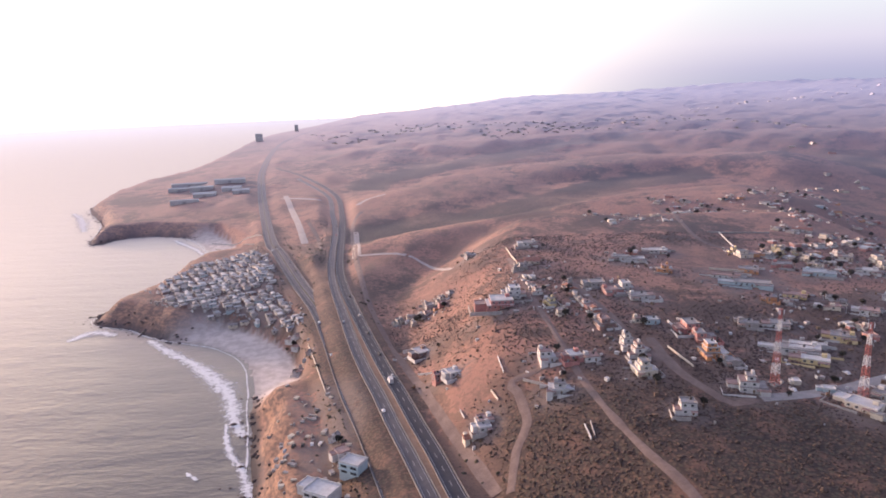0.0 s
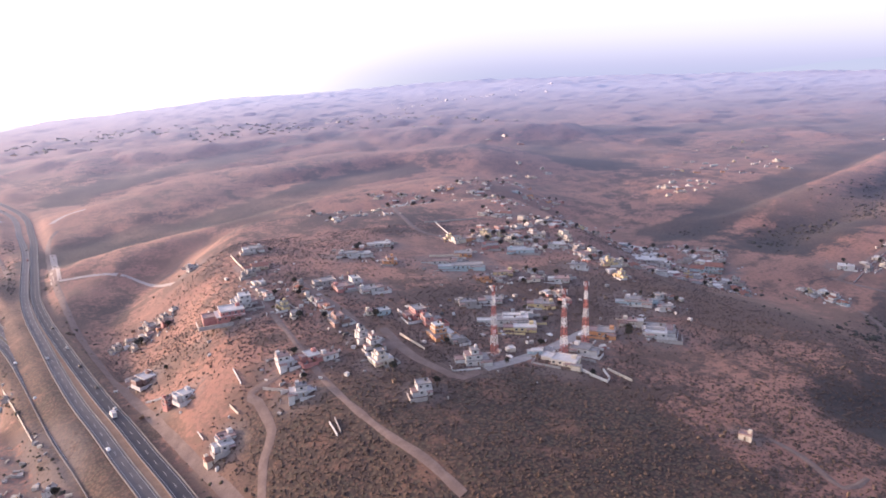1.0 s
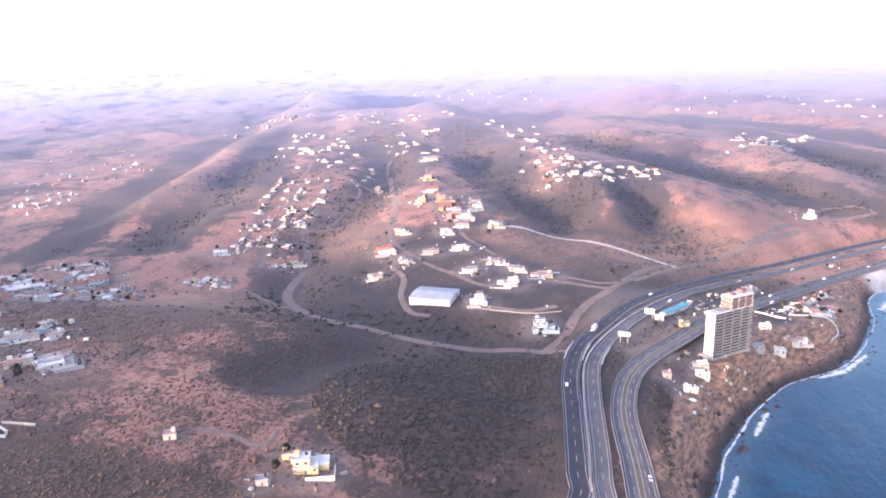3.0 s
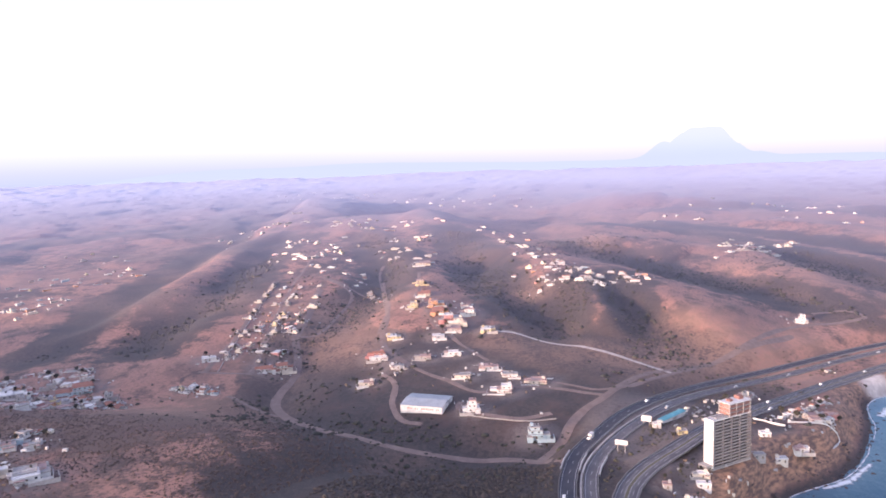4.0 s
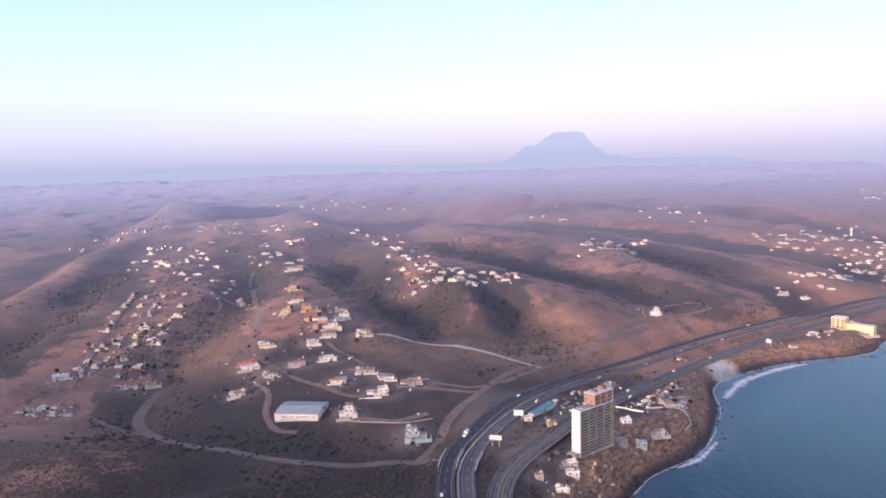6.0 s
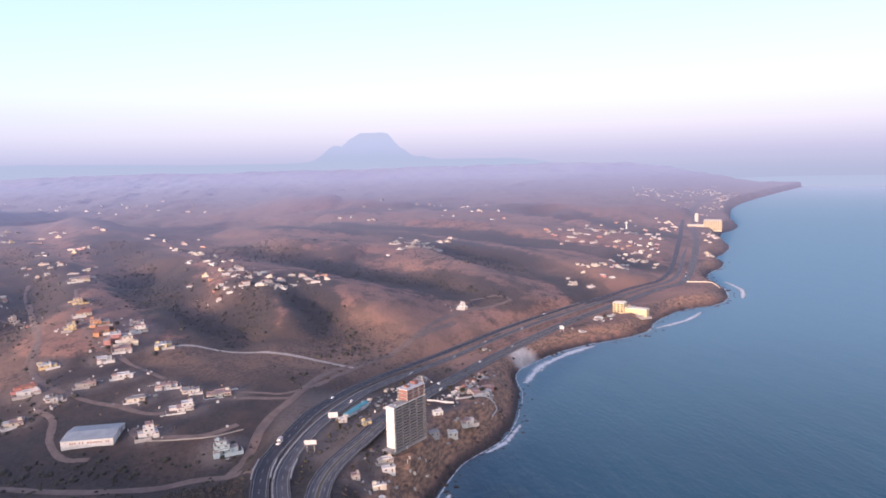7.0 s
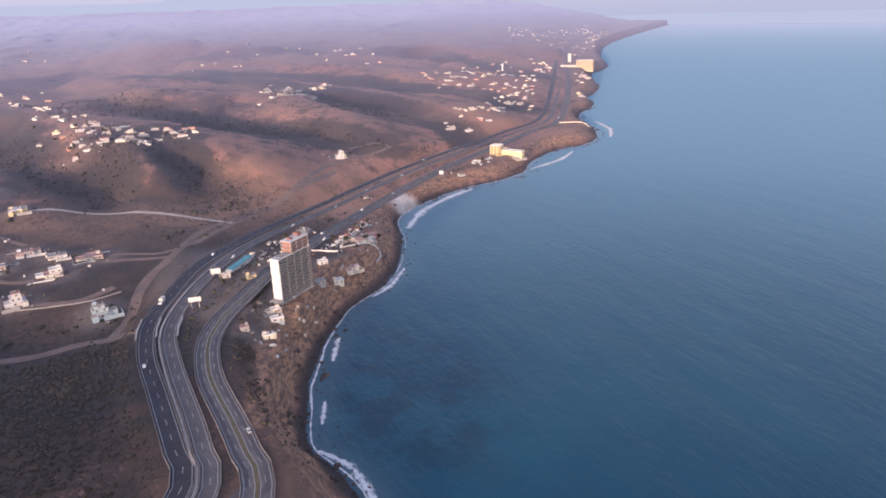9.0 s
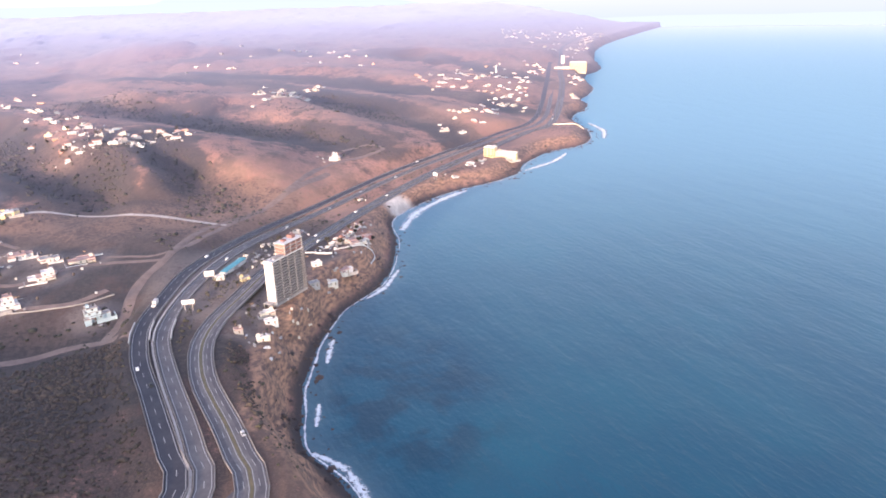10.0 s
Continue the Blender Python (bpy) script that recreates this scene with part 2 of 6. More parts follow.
def near_line(x, y, line):
    """Distance from each (x, y) to a polyline, the side (+ left of it), and its third value there, if it has one."""
    best, side, third = np.full(x.shape, 1e12), np.zeros(x.shape), np.zeros(x.shape)
    for a, b in zip(line, line[1:]):
        ex, ey = b[0] - a[0], b[1] - a[1]
        px, py = x - a[0], y - a[1]
        t = np.clip((px * ex + py * ey) / (ex * ex + ey * ey + 1e-9), 0, 1)
        d = (px - t * ex) ** 2 + (py - t * ey) ** 2
        m = d < best
        best = np.where(m, d, best)
        side = np.where(m, np.sign(ex * py - ey * px), side)
        if len(a) > 2:
            third = np.where(m, a[2] + t * (b[2] - a[2]), third)
    return np.sqrt(best), side, third


def lattice(x, y, seed):
    n = (x.astype(np.int64) * 374761393 + y.astype(np.int64) * 668265263 + seed * 1442695041) & 0xFFFFFFFF
    n = ((n ^ (n >> 13)) * 1274126177) & 0xFFFFFFFF
    return ((n ^ (n >> 16)) & 0xFFFF) / 65535.0


def bumps(x, y, size, seed=0, octaves=4):
    """Fractal noise from -1 to 1, its largest waves about size metres."""
    total, amp, norm = 0.0, 1.0, 0.0
    for o in range(octaves):
        u, v = x / size + 17.3 * o, y / size - 9.1 * o
        i, j = np.floor(u), np.floor(v)
        a, b = u - i, v - j
        a, b = a * a * (3 - 2 * a), b * b * (3 - 2 * b)
        q = [[lattice(i + m, j + n, seed + o) for m in (0, 1)] for n in (0, 1)]
        total = total + amp * ((q[0][0] * (1 - a) + q[0][1] * a) * (1 - b) + (q[1][0] * (1 - a) + q[1][1] * a) * b)
        norm, amp, size = norm + amp, amp * 0.5, size * 0.5
    return 2 * total / norm - 1


# the waterline, from far north to far south; the land lies on its left
COAST_N = [(-560, 4950), (-640, 3900), (-740, 3200), (-747, 2751), (-671, 1907), (-705, 1604), (-683, 1354), (-576, 1162), (-519, 1007),
           (-481, 1052), (-393, 1040), (-318, 925), (-319, 870), (-325, 780), (-324, 736), (-347, 655), (-295, 625), (-262, 600),
           (-205, 575), (-165, 535), (-148, 485), (-138, 447), (-123, 393), (-111, 343)]
COAST_S = [(-70, 235), (20, 110), (120, 10), (205, -42), (266, -46), (310, -31), (331, -31), (377, -40), (433, -61), (477, -86), (519, -128),
           (601, -164), (672, -177), (717, -219), (755, -275), (775, -335), (800, -380), (855, -425), (902, -485), (920, -545), (962, -588),
           (1035, -622), (1081, -634), (1140, -655)]
COAST_FAR = [(1184, -691), (1221, -730), (1290, -776), (1337, -788), (1406, -851), (1501, -918), (1625, -967), (1740, -1040), (1819, -1127), (1950, -1214),
             (2257, -1379), (2778, -1763), (3773, -2758), (4300, -3400)]
COAST = spline(COAST_N + COAST_S + COAST_FAR, 14.0)
BEACHES = [(-335, 965, 85), (-178, 540, 92), (700, -200, 22)]  # x, y, reach of the sandy coves

# crests of the spurs and floors of the dales: rows of x, y, height over the sea
SPURS_INLAND = [
    [(621, 653, 36), (681, 630, 50), (763, 639, 60), (877, 661, 68), (1030, 693, 77), (1266, 762, 86), (1589, 864, 98), (2267, 1138, 118)],
    [(618, 519, 36), (664, 505, 46), (761, 517, 56), (899, 555, 66), (1143, 637, 78), (1502, 794, 95)],
    [(642, 364, 38), (732, 394, 48), (884, 455, 62), (1082, 559, 76)],
    [(664, 264, 40), (760, 268, 56), (865, 296, 68), (1025, 368, 80), (1226, 490, 90), (1549, 705, 104)],
    [(739, 65, 40), (776, 59, 62), (845, 70, 72), (964, 134, 82), (1074, 220, 88), (1217, 332, 96), (1603, 550, 112)],
    [(751, 140, 52), (819, 176, 64), (971, 228, 76)],
    [(788, -137, 36), (794, -83, 50), (830, -26, 60), (882, 25, 70), (969, 73, 78)],
    [(874, -227, 34), (1011, -195, 52), (1177, -146, 66), (1279, -86, 72), (1268, -1, 80), (1269, 76, 90)],
]
DALES_INLAND = [
    [(570, 636, 26), (631, 652, 28), (759, 702, 36), (1075, 821, 46), (1659, 1058, 60), (2328, 1334, 80)],
    [(607, 536, 27), (662, 536, 32), (794, 549, 44), (916, 595, 54), (1223, 718, 68)],
    [(528, 313, 24), (636, 352, 28), (751, 363, 38), (883, 360, 48), (1032, 405, 56), (1289, 552, 72)],
    [(746, 102, 26), (837, 170, 36), (988, 246, 48), (1163, 313, 62), (1335, 400, 84)],
    [(769, 105, 30), (832, 103, 46), (879, 91, 62)],
    [(698, -22, 24), (815, 24, 32), (867, 45, 44), (917, 48, 60)],
    [(914, -213, 28), (964, -167, 34), (1014, -98, 42), (1053, -17, 50), (1156, 69, 60), (1258, 164, 74)],
    [(1092, -308, 34), (1195, -253, 44), (1408, -193, 54), (1538, -114, 62), (1581, 10, 74), (1552, 128, 86)],
]
SPURS_SOUTH = [
    [(1018, -467, 24), (1077, -411, 36), (1186, -367, 48), (1250, -299, 58), (1313, -226, 66)],
    [(1295, -645, 26), (1449, -609, 42), (1526, -529, 52), (1595, -439, 60), (1706, -296, 76)],
    [(2097, -231, 100), (2157, -71, 112), (2312, 94, 120)],
    [(1999, -956, 66), (1995, -729, 76), (2049, -531, 90)],
]
DALES_SOUTH = [
    [(950, -380, 20), (1058, -355, 26), (1163, -318, 34), (1229, -262, 42)],
    [(1171, -571, 22), (1291, -518, 32), (1401, -409, 40), (1546, -293, 50), (1652, -127, 62), (1659, -1, 72)],
    [(1542, -783, 30), (1762, -708, 44), (2001, -552, 58), (2048, -290, 72), (2003, -34, 82)],
]
SPURS_NORTH = [
    [(-90, 751, 36), (-54, 778, 46), (-2, 789, 52), (79, 814, 58), (152, 847, 62), (230, 882, 68), (369, 870, 78)],
    [(-97, 1010, 40), (-36, 1066, 52), (37, 1137, 60), (120, 1235, 66), (225, 1260, 72), (379, 1266, 80), (555, 1204, 86)],
    [(-128, 1796, 60), (-58, 1883, 68), (32, 1815, 68), (259, 1877, 74)],
    [(401, 1838, 80), (659, 1742, 86), (940, 1622, 92)],
]
DALES_NORTH = [
    [(-104, 874, 26), (-48, 919, 32), (44, 919, 40), (142, 971, 48), (247, 1084, 54), (390, 1141, 60)],
    [(-141, 1328, 30), (-24, 1483, 40), (89, 1562, 46), (254, 1737, 54), (457, 1769, 62)],
    [(-325, 2573, 40), (48, 2662, 54), (469, 2636, 64), (979, 2343, 74)],
]
CREST_LINES = [spline(rows, 60.0) for rows in SPURS_INLAND + SPURS_SOUTH + SPURS_NORTH]
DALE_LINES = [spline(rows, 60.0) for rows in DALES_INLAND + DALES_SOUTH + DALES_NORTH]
GULLIES = [(26, 7, spline([(455, 120), (480, 285), (560, 325), (640, 350)], 30.0)),
           (26, 7, spline([(470, 70), (420, 130), (390, 175), (330, 205)], 20.0))]
# hill flanks above the toll road, painted dark for their shade and scrub
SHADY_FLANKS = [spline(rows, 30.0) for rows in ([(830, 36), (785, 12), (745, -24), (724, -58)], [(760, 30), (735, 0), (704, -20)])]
# the town hill: its brink, and the flat ground round it
TOWN_HILL = spline([(2, 560), (-4, 440), (30, 330), (80, 230), (150, 140), (225, 95), (300, 105), (350, 160), (395, 230), (415, 320),
                    (400, 440), (430, 620), (440, 780), (330, 850), (180, 820), (90, 790), (30, 720), (2, 560)], 14.0)


def inside(x, y, line):
    odd = np.zeros(x.shape, bool)
    for a, b in zip(line, line[1:]):
        cross = (a[1] > y) != (b[1] > y)
        odd ^= cross & (x < (b[0] - a[0]) * (y - a[1]) / (b[1] - a[1] + 1e-12) + a[0])
    return odd


def raw_land(x, y):
    """Height of the land without its roads, the distance from the waterline (negative at sea) and how sandy it is."""
    d, side, _ = near_line(x, y, COAST)
    d = d * side + 3.0 * bumps(x, y, 24, 5, 3)
    sand = np.zeros(x.shape)
    for bx, by, reach in BEACHES:
        sand = np.maximum(sand, ramp(1.25, 0.75, np.hypot(x - bx, y - by) / reach))
    north = ramp(150, 350, y)
    low = ramp(480, 720, np.hypot(x, y)) * ramp(1750, 1300, np.hypot(x, y)) * ramp(250, 60, y) * (x > 0) * ramp(420, 130, d)
    top = 26 - 8 * north - 13 * low + 2 * bumps(x, y, 300, 2, 2)
    crag = bumps(x, y, 30, 9, 4)
    cliff = top * ramp(0, 25, d + 8 * crag * ramp(2, 12, d))
    cove = 1.8 * ramp(0, 30, d) + (top - 1.8) * ramp(36, 54, d + 3 * crag)
    h = cliff * (1 - sand) + cove * sand + (2 + 8 * north) * ramp(40, 260, d)
    r = np.hypot(x, y)
    far = np.clip(r - 1100, 0, None)
    h = h + ramp(150, 1200, d) * (0.020 * far + 4.5e-6 * far ** 2 * ramp(300, 2500, x))
    d_hill, _, _ = near_line(x, y, TOWN_HILL)
    d_hill = np.where(inside(x, y, TOWN_HILL), d_hill, -d_hill) + 14 * bumps(x, y, 90, 12, 3)
    town = 33 * ramp(-58, 55, d_hill) + 8 * ramp(250, 800, y) * ramp(0, 60, d_hill)
    town = town - np.clip(0.06 * ((x - 150) * 0.77 - (y - 330) * 0.64), -9, 13) * ramp(-30, 60, d_hill)
    # the hills: heights drawn between the crests and the dale floors, each line pulling the more the nearer it is
    wander = 9 + 22 * ramp(900, 1800, r)
    wx, wy = x + wander * bumps(x, y, 150, 71, 3), y + wander * bumps(x, y, 150, 72, 3)
    soft = (14 + r / 50) ** 2
    pull = (150 ** 2 + soft) ** -1.7 + np.zeros(x.shape)
    level = (h + ramp(900, 2200, r) * ramp(150, 900, d) * 12 * bumps(x, y, 700, 44, 3)) * pull
    for line in CREST_LINES + DALE_LINES:
        dist, _, z = near_line(wx, wy, line)
        k = (dist ** 2 + soft) ** -1.7
        level, pull = level + z * k, pull + k
    open_land = ramp(50, 190, d) * ramp(430, 560, r) * (1 - ramp(-110, -30, d_hill) * ramp(810, 720, y))
    h = h + town * ramp(20, 120, d) * (1 - open_land) + (level / pull - h) * open_land
    rills = np.abs(bumps(x, y, 110, 22, 4)) - 0.22
    for w, deep, line in GULLIES:
        dist, _, _ = near_line(x, y, line)
        h = h - deep * np.exp(-(dist / w) ** 2) * (1 + 0.4 * bumps(x, y, 60, 3, 2))
    h = h + ramp(45, 140, d) * (1.5 * bumps(x, y, 55, 21, 4) + open_land * (5 + 14 * ramp(900, 2400, r)) * rills)
    return np.where(d > 0, np.maximum(h, 0.05), -1.5 * ramp(0, 10, -d) - 0.3), d, sand


# roads: half width in metres and rows of x, y
ROADS = {
    "old_highway_n": (10.0, [(-560, 3300), (-556, 2468), (-430, 1706), (-344, 1329), (-231, 912), (-196, 814), (-149, 687), (-112, 593), (-90, 521), (-74, 463), (-61, 417), (-48, 377), (-38, 344), (-25, 300), (-12, 255), (8, 212), (40, 168), (80, 120), (130, 70), (200, 15), (253, -1), (278, 2), (309, 7), (345, 14), (372, 16), (401, 14), (431, 4), (464, -14), (511, -40), (588, -91), (687, -158), (791, -255), (882, -358), (991, -488), (1064, -575), (1413, -785), (1869, -1031), (2655, -1511), (3778, -2502)]),
    "toll_west": (6.2, [(-300, 1462), (-203, 1226), (-165, 1037), (-143, 913), (-128, 785), (-118, 709), (-106, 646), (-89, 576), (-72, 506), (-57, 450), (-43, 405), (-32, 367), (-22, 335), (-9, 292), (4, 250), (22, 212), (50, 172), (90, 130), (150, 85), (205, 40), (260, 18), (286, 20), (316, 24), (352, 30), (380, 34), (411, 37), (440, 34), (484, 21), (546, -5), (597, -33), (666, -86), (745, -159), (814, -231), (898, -334), (998, -465), (1093, -573), (1422, -765)]),
    "toll_east": (6.2, [(-388, 1655), (-289, 1482), (-190, 1234), (-151, 1037), (-134, 911), (-119, 784), (-109, 708), (-96, 645), (-78, 575), (-59, 505), (-43, 449), (-29, 404), (-18, 366), (-8, 334), (4, 291), (17, 250), (36, 214), (64, 178), (104, 138), (165, 98), (215, 52), (264, 29), (290, 32), (320, 37), (356, 43), (384, 48), (414, 50), (443, 48), (484, 36), (541, 17), (612, -22), (678, -71), (756, -146), (825, -218), (909, -321), (1009, -452), (1103, -560), (1429, -752), (1847, -985)]),
}

# ---- ground, sea and roads ----
for key, (half, rows) in list(ROADS.items()):
    line = spline(rows, 14.0)
    z = raw_land(line[:, 0], line[:, 1])[0]
    k = 15
    z = np.convolve(np.pad(z, k, mode="edge"), np.ones(2 * k + 1) / (2 * k + 1), "valid")
    level = 27.5 - 2.5 * np.tanh((line[:, 1] - 200) / 100) if key == "old_highway_n" else 30.0
    level = level - 17 * ramp(480, 740, np.hypot(line[:, 0], line[:, 1])) * (line[:, 0] > 0)
    z = level + (np.maximum(z, 12.0) - level) * ramp(1000, 2000, np.hypot(line[:, 0], line[:, 1]))
    ROADS[key] = (half, np.column_stack([line, z]))


def land(x, y):
    """Height of the finished ground, with the beds of the highways cut into it or banked up."""
    x, y = np.asarray(x, float), np.asarray(y, float)
    h, d, sand = raw_land(x, y)
    for half, line in ROADS.values():
        dist, _, z = near_line(x, y, line)
        h = h + (z - 0.35 - h) * ramp(half + 16, half + 2.5, dist) * ramp(2, 12, d)
    h = h + (27.0 - h) * ramp(36, 20, np.hypot(x - 455, y + 40)) * ramp(8, 16, d)  # the levelled plot of the tower
    return h, d, sand


def link(name, verts, faces, mat, parent=None, smooth=False):
    me = bpy.data.meshes.new(name)
    me.from_pydata([tuple(v) for v in verts], [], faces)
    me.materials.append(mat)
    if smooth:
        me.polygons.foreach_set("use_smooth", [True] * len(me.polygons))
    ob = new(name, me)
    ob.parent = parent
    return ob


def paint(ob, name, values):
    ob.data.attributes.new(name, "FLOAT", "POINT").data.foreach_set("value", np.asarray(values, np.float32))


def sheet(name, rings, turns, heights, mat):
    """A round sheet of ground, finer towards its middle and on the land side."""
    a, r = np.meshgrid(turns, rings)
    x, y = -np.sin(a) * r, np.cos(a) * r
    z, extra = heights(x.ravel(), y.ravel())
    nt, nr = len(turns), len(rings)
    i = np.arange(nt * nr).reshape(nr, nt)
    nxt = np.roll(i, -1, axis=1)
    quads = np.stack([i[:-1], nxt[:-1], nxt[1:], i[1:]], axis=-1).reshape(-1, 4)[:, ::-1]
    me = bpy.data.meshes.new(name)
    me.vertices.add(nt * nr)
    me.vertices.foreach_set("co", np.column_stack([x.ravel(), y.ravel(), z]).ravel())
    me.loops.add(quads.size)
    me.loops.foreach_set("vertex_index", quads.ravel())
    me.polygons.add(len(quads))
    me.polygons.foreach_set("loop_start", np.arange(0, quads.size, 4))
    me.polygons.foreach_set("use_smooth", np.ones(len(quads), bool))
    me.update(calc_edges=True)
    me.materials.append(mat)
    ob = new(name, me)
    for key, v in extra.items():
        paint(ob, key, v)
    return ob


def ground_heights(x, y):
    z, d, sand = land(x, y)
    n = bumps(x, y, 130, 77, 4)
    d_hill, _, _ = near_line(x, y, TOWN_HILL)
    hill = inside(x, y, TOWN_HILL)
    near_hill = ramp(420, 260, np.hypot(x - 190, y - 190))
    scrub = np.clip(0.35 + 0.9 * n + 0.5 * near_hill, 0, 1)
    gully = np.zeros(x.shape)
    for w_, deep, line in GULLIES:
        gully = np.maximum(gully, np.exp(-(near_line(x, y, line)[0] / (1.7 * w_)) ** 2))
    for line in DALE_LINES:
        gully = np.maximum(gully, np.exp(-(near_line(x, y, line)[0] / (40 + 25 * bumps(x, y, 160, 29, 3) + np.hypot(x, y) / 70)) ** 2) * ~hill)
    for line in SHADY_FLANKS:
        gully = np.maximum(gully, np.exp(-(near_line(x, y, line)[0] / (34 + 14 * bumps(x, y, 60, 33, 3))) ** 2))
    rill = 0.8 * ramp(0.10, 0.02, np.abs(bumps(x, y, 110, 22, 4))) * ramp(60, 200, d) * ~hill
    # south-east flank of the town hill: scrub, darkened further for its shade
    flank = ramp(105, 70, np.hypot((x - 350) * 0.9, y - 108)) + ramp(60, 35, np.abs(y - 60 - 0.28 * (x - 330))) * ramp(290, 330, x) * ramp(440, 400, x)
    scrub = np.maximum(np.maximum(scrub, gully), np.maximum(0.85 * rill, np.clip(flank, 0, 1) * (z < 58)))
    soil = np.clip(0.15 + 0.9 * bumps(x, y, 110, 93, 3), 0, 1) + 0.35 * np.exp(-(d_hill / 35) ** 2) * (x < 150)
    for key, reach in (("toll_east", 14), ("toll_west", 12)):
        dist, east, _ = near_line(x, y, ROADS[key][1])
        soil = np.maximum(soil, 0.20 * ramp(reach + 6, reach - 4, dist) * ramp(170, 260, y) * (east > 0))
    between = near_line(x, y, ROADS["old_highway_n"][1])[0] + near_line(x, y, ROADS["toll_west"][1])[0]
    hollow = ramp(125, 85, np.hypot((x - 322) / 1.1, y - 80)) * ramp(60, 40, z)  # the overgrown dip below the town hill, its shade painted in too
    scrub = np.maximum(scrub, hollow)
    soil = soil * (1 - hollow)
    floor_ = ramp(1.2, 0.6, np.hypot((x - 600) / 290, (y - 110) / 240)) * ramp(52, 38, z)  # valley floor painted dark: scrub, and the town hill's shadow over it
    scrub = np.maximum(scrub, 0.75 * floor_)
    scrub = np.maximum(scrub, 0.8 * ramp(120, 60, between) * ramp(200, 300, y) * (soil < 0.6))
    r = np.hypot(x, y)
    # darker patches of ground inland to the north-east
    dark_inland = 0.85 * ramp(700, 1000, r) * ramp(0.34, 0.62, y / np.maximum(x, 1)) * (x > 0) * ramp(3.2, 1.6, y / np.maximum(x, 1)) * ramp(0.1, -0.25, bumps(x, y, 420, 83, 3) - 0.1)
    scrub, gully = np.maximum(scrub, dark_inland), np.maximum(gully, 0.75 * dark_inland)
    slope = ramp(395, 330, r + 40 * bumps(x, y, 60, 15, 3)) * ramp(10, 40, x) * ramp(260, 170, x) * (z > 20)  # the near side of the town hill
    soil = soil * (1 - 0.85 * slope) * (1 - 0.5 * hill * ramp(60, 160, x))
    slope = np.maximum(slope, 0.30 * hill * ramp(700, 500, r))
    slope = np.maximum(slope, 0.72 * ramp(70, 40, between) * ramp(120, 220, y))
    slope = np.maximum(slope, 0.45 * ramp(20, 45, d) * ramp(150, 90, d) * ramp(150, 250, y) * (sand < 0.5))
    steep = ramp(34, 22, d + 6 * bumps(x, y, 20, 13, 3)) * ramp(1.5, 6, z)
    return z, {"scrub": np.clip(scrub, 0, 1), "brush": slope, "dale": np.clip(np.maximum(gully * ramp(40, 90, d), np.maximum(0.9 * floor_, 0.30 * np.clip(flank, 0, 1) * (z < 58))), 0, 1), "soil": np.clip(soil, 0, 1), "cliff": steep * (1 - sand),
               "sand": sand * ramp(39, 34, d), "wet": ramp(9, 3, d) * (1 - 0.75 * sand)}


def sea_heights(x, y):
    d, side, _ = near_line(x, y, COAST)
    d = -d * side
    sandy = np.zeros(x.shape)
    for bx, by, reach in BEACHES:
        sandy = np.maximum(sandy, ramp(1.5, 0.6, np.hypot(x - bx, y - by) / reach))
    kelp = ramp(75, 30, np.hypot((x - 355) / 1.6, y + 92)) * ramp(4, 20, d)
    return np.zeros(x.shape), {"shallow": ramp(26, 2, d) * (0.35 + 0.5 * sandy), "kelp": kelp, "sun_warmth": ramp(60, 330, y)}


def height(x, y):
    """Height of the ground sheet itself, between its corners."""
    x, y = np.asarray(x, float), np.asarray(y, float)
    r, a = np.hypot(x, y), np.degrees(np.arctan2(-x, y))
    a = np.where(a < -150, a + 360, a)
    i = np.clip(np.searchsorted(RINGS, r) - 1, 0, len(RINGS) - 2)
    j = np.clip(np.searchsorted(turns, a) - 1, 0, len(turns) - 2)
    u, v = (r - RINGS[i]) / (RINGS[i + 1] - RINGS[i]), (a - turns[j]) / (turns[j + 1] - turns[j])
    g = LEVELS
    return (g[i, j] * (1 - u) + g[i + 1, j] * u) * (1 - v) + (g[i, j + 1] * (1 - u) + g[i + 1, j + 1] * u) * v


turns = np.unique(np.round(np.concatenate([np.arange(-150, 42, 0.3), np.arange(42, 210, 3.0)]), 3))
RINGS = np.concatenate([[0.02], np.geomspace(60, 4940, 330)])
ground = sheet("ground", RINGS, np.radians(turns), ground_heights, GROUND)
LEVELS = np.empty(3 * len(ground.data.vertices))
ground.data.vertices.foreach_get("co", LEVELS)
LEVELS = LEVELS[2::3].reshape(len(RINGS), len(turns))
tagged(ground, "dry brown coastal land with scrub, bare hills and gullies", "ground", kind="structure")
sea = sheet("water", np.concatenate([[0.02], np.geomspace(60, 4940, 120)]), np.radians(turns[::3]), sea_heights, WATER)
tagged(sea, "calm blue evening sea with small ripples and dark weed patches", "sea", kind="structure")


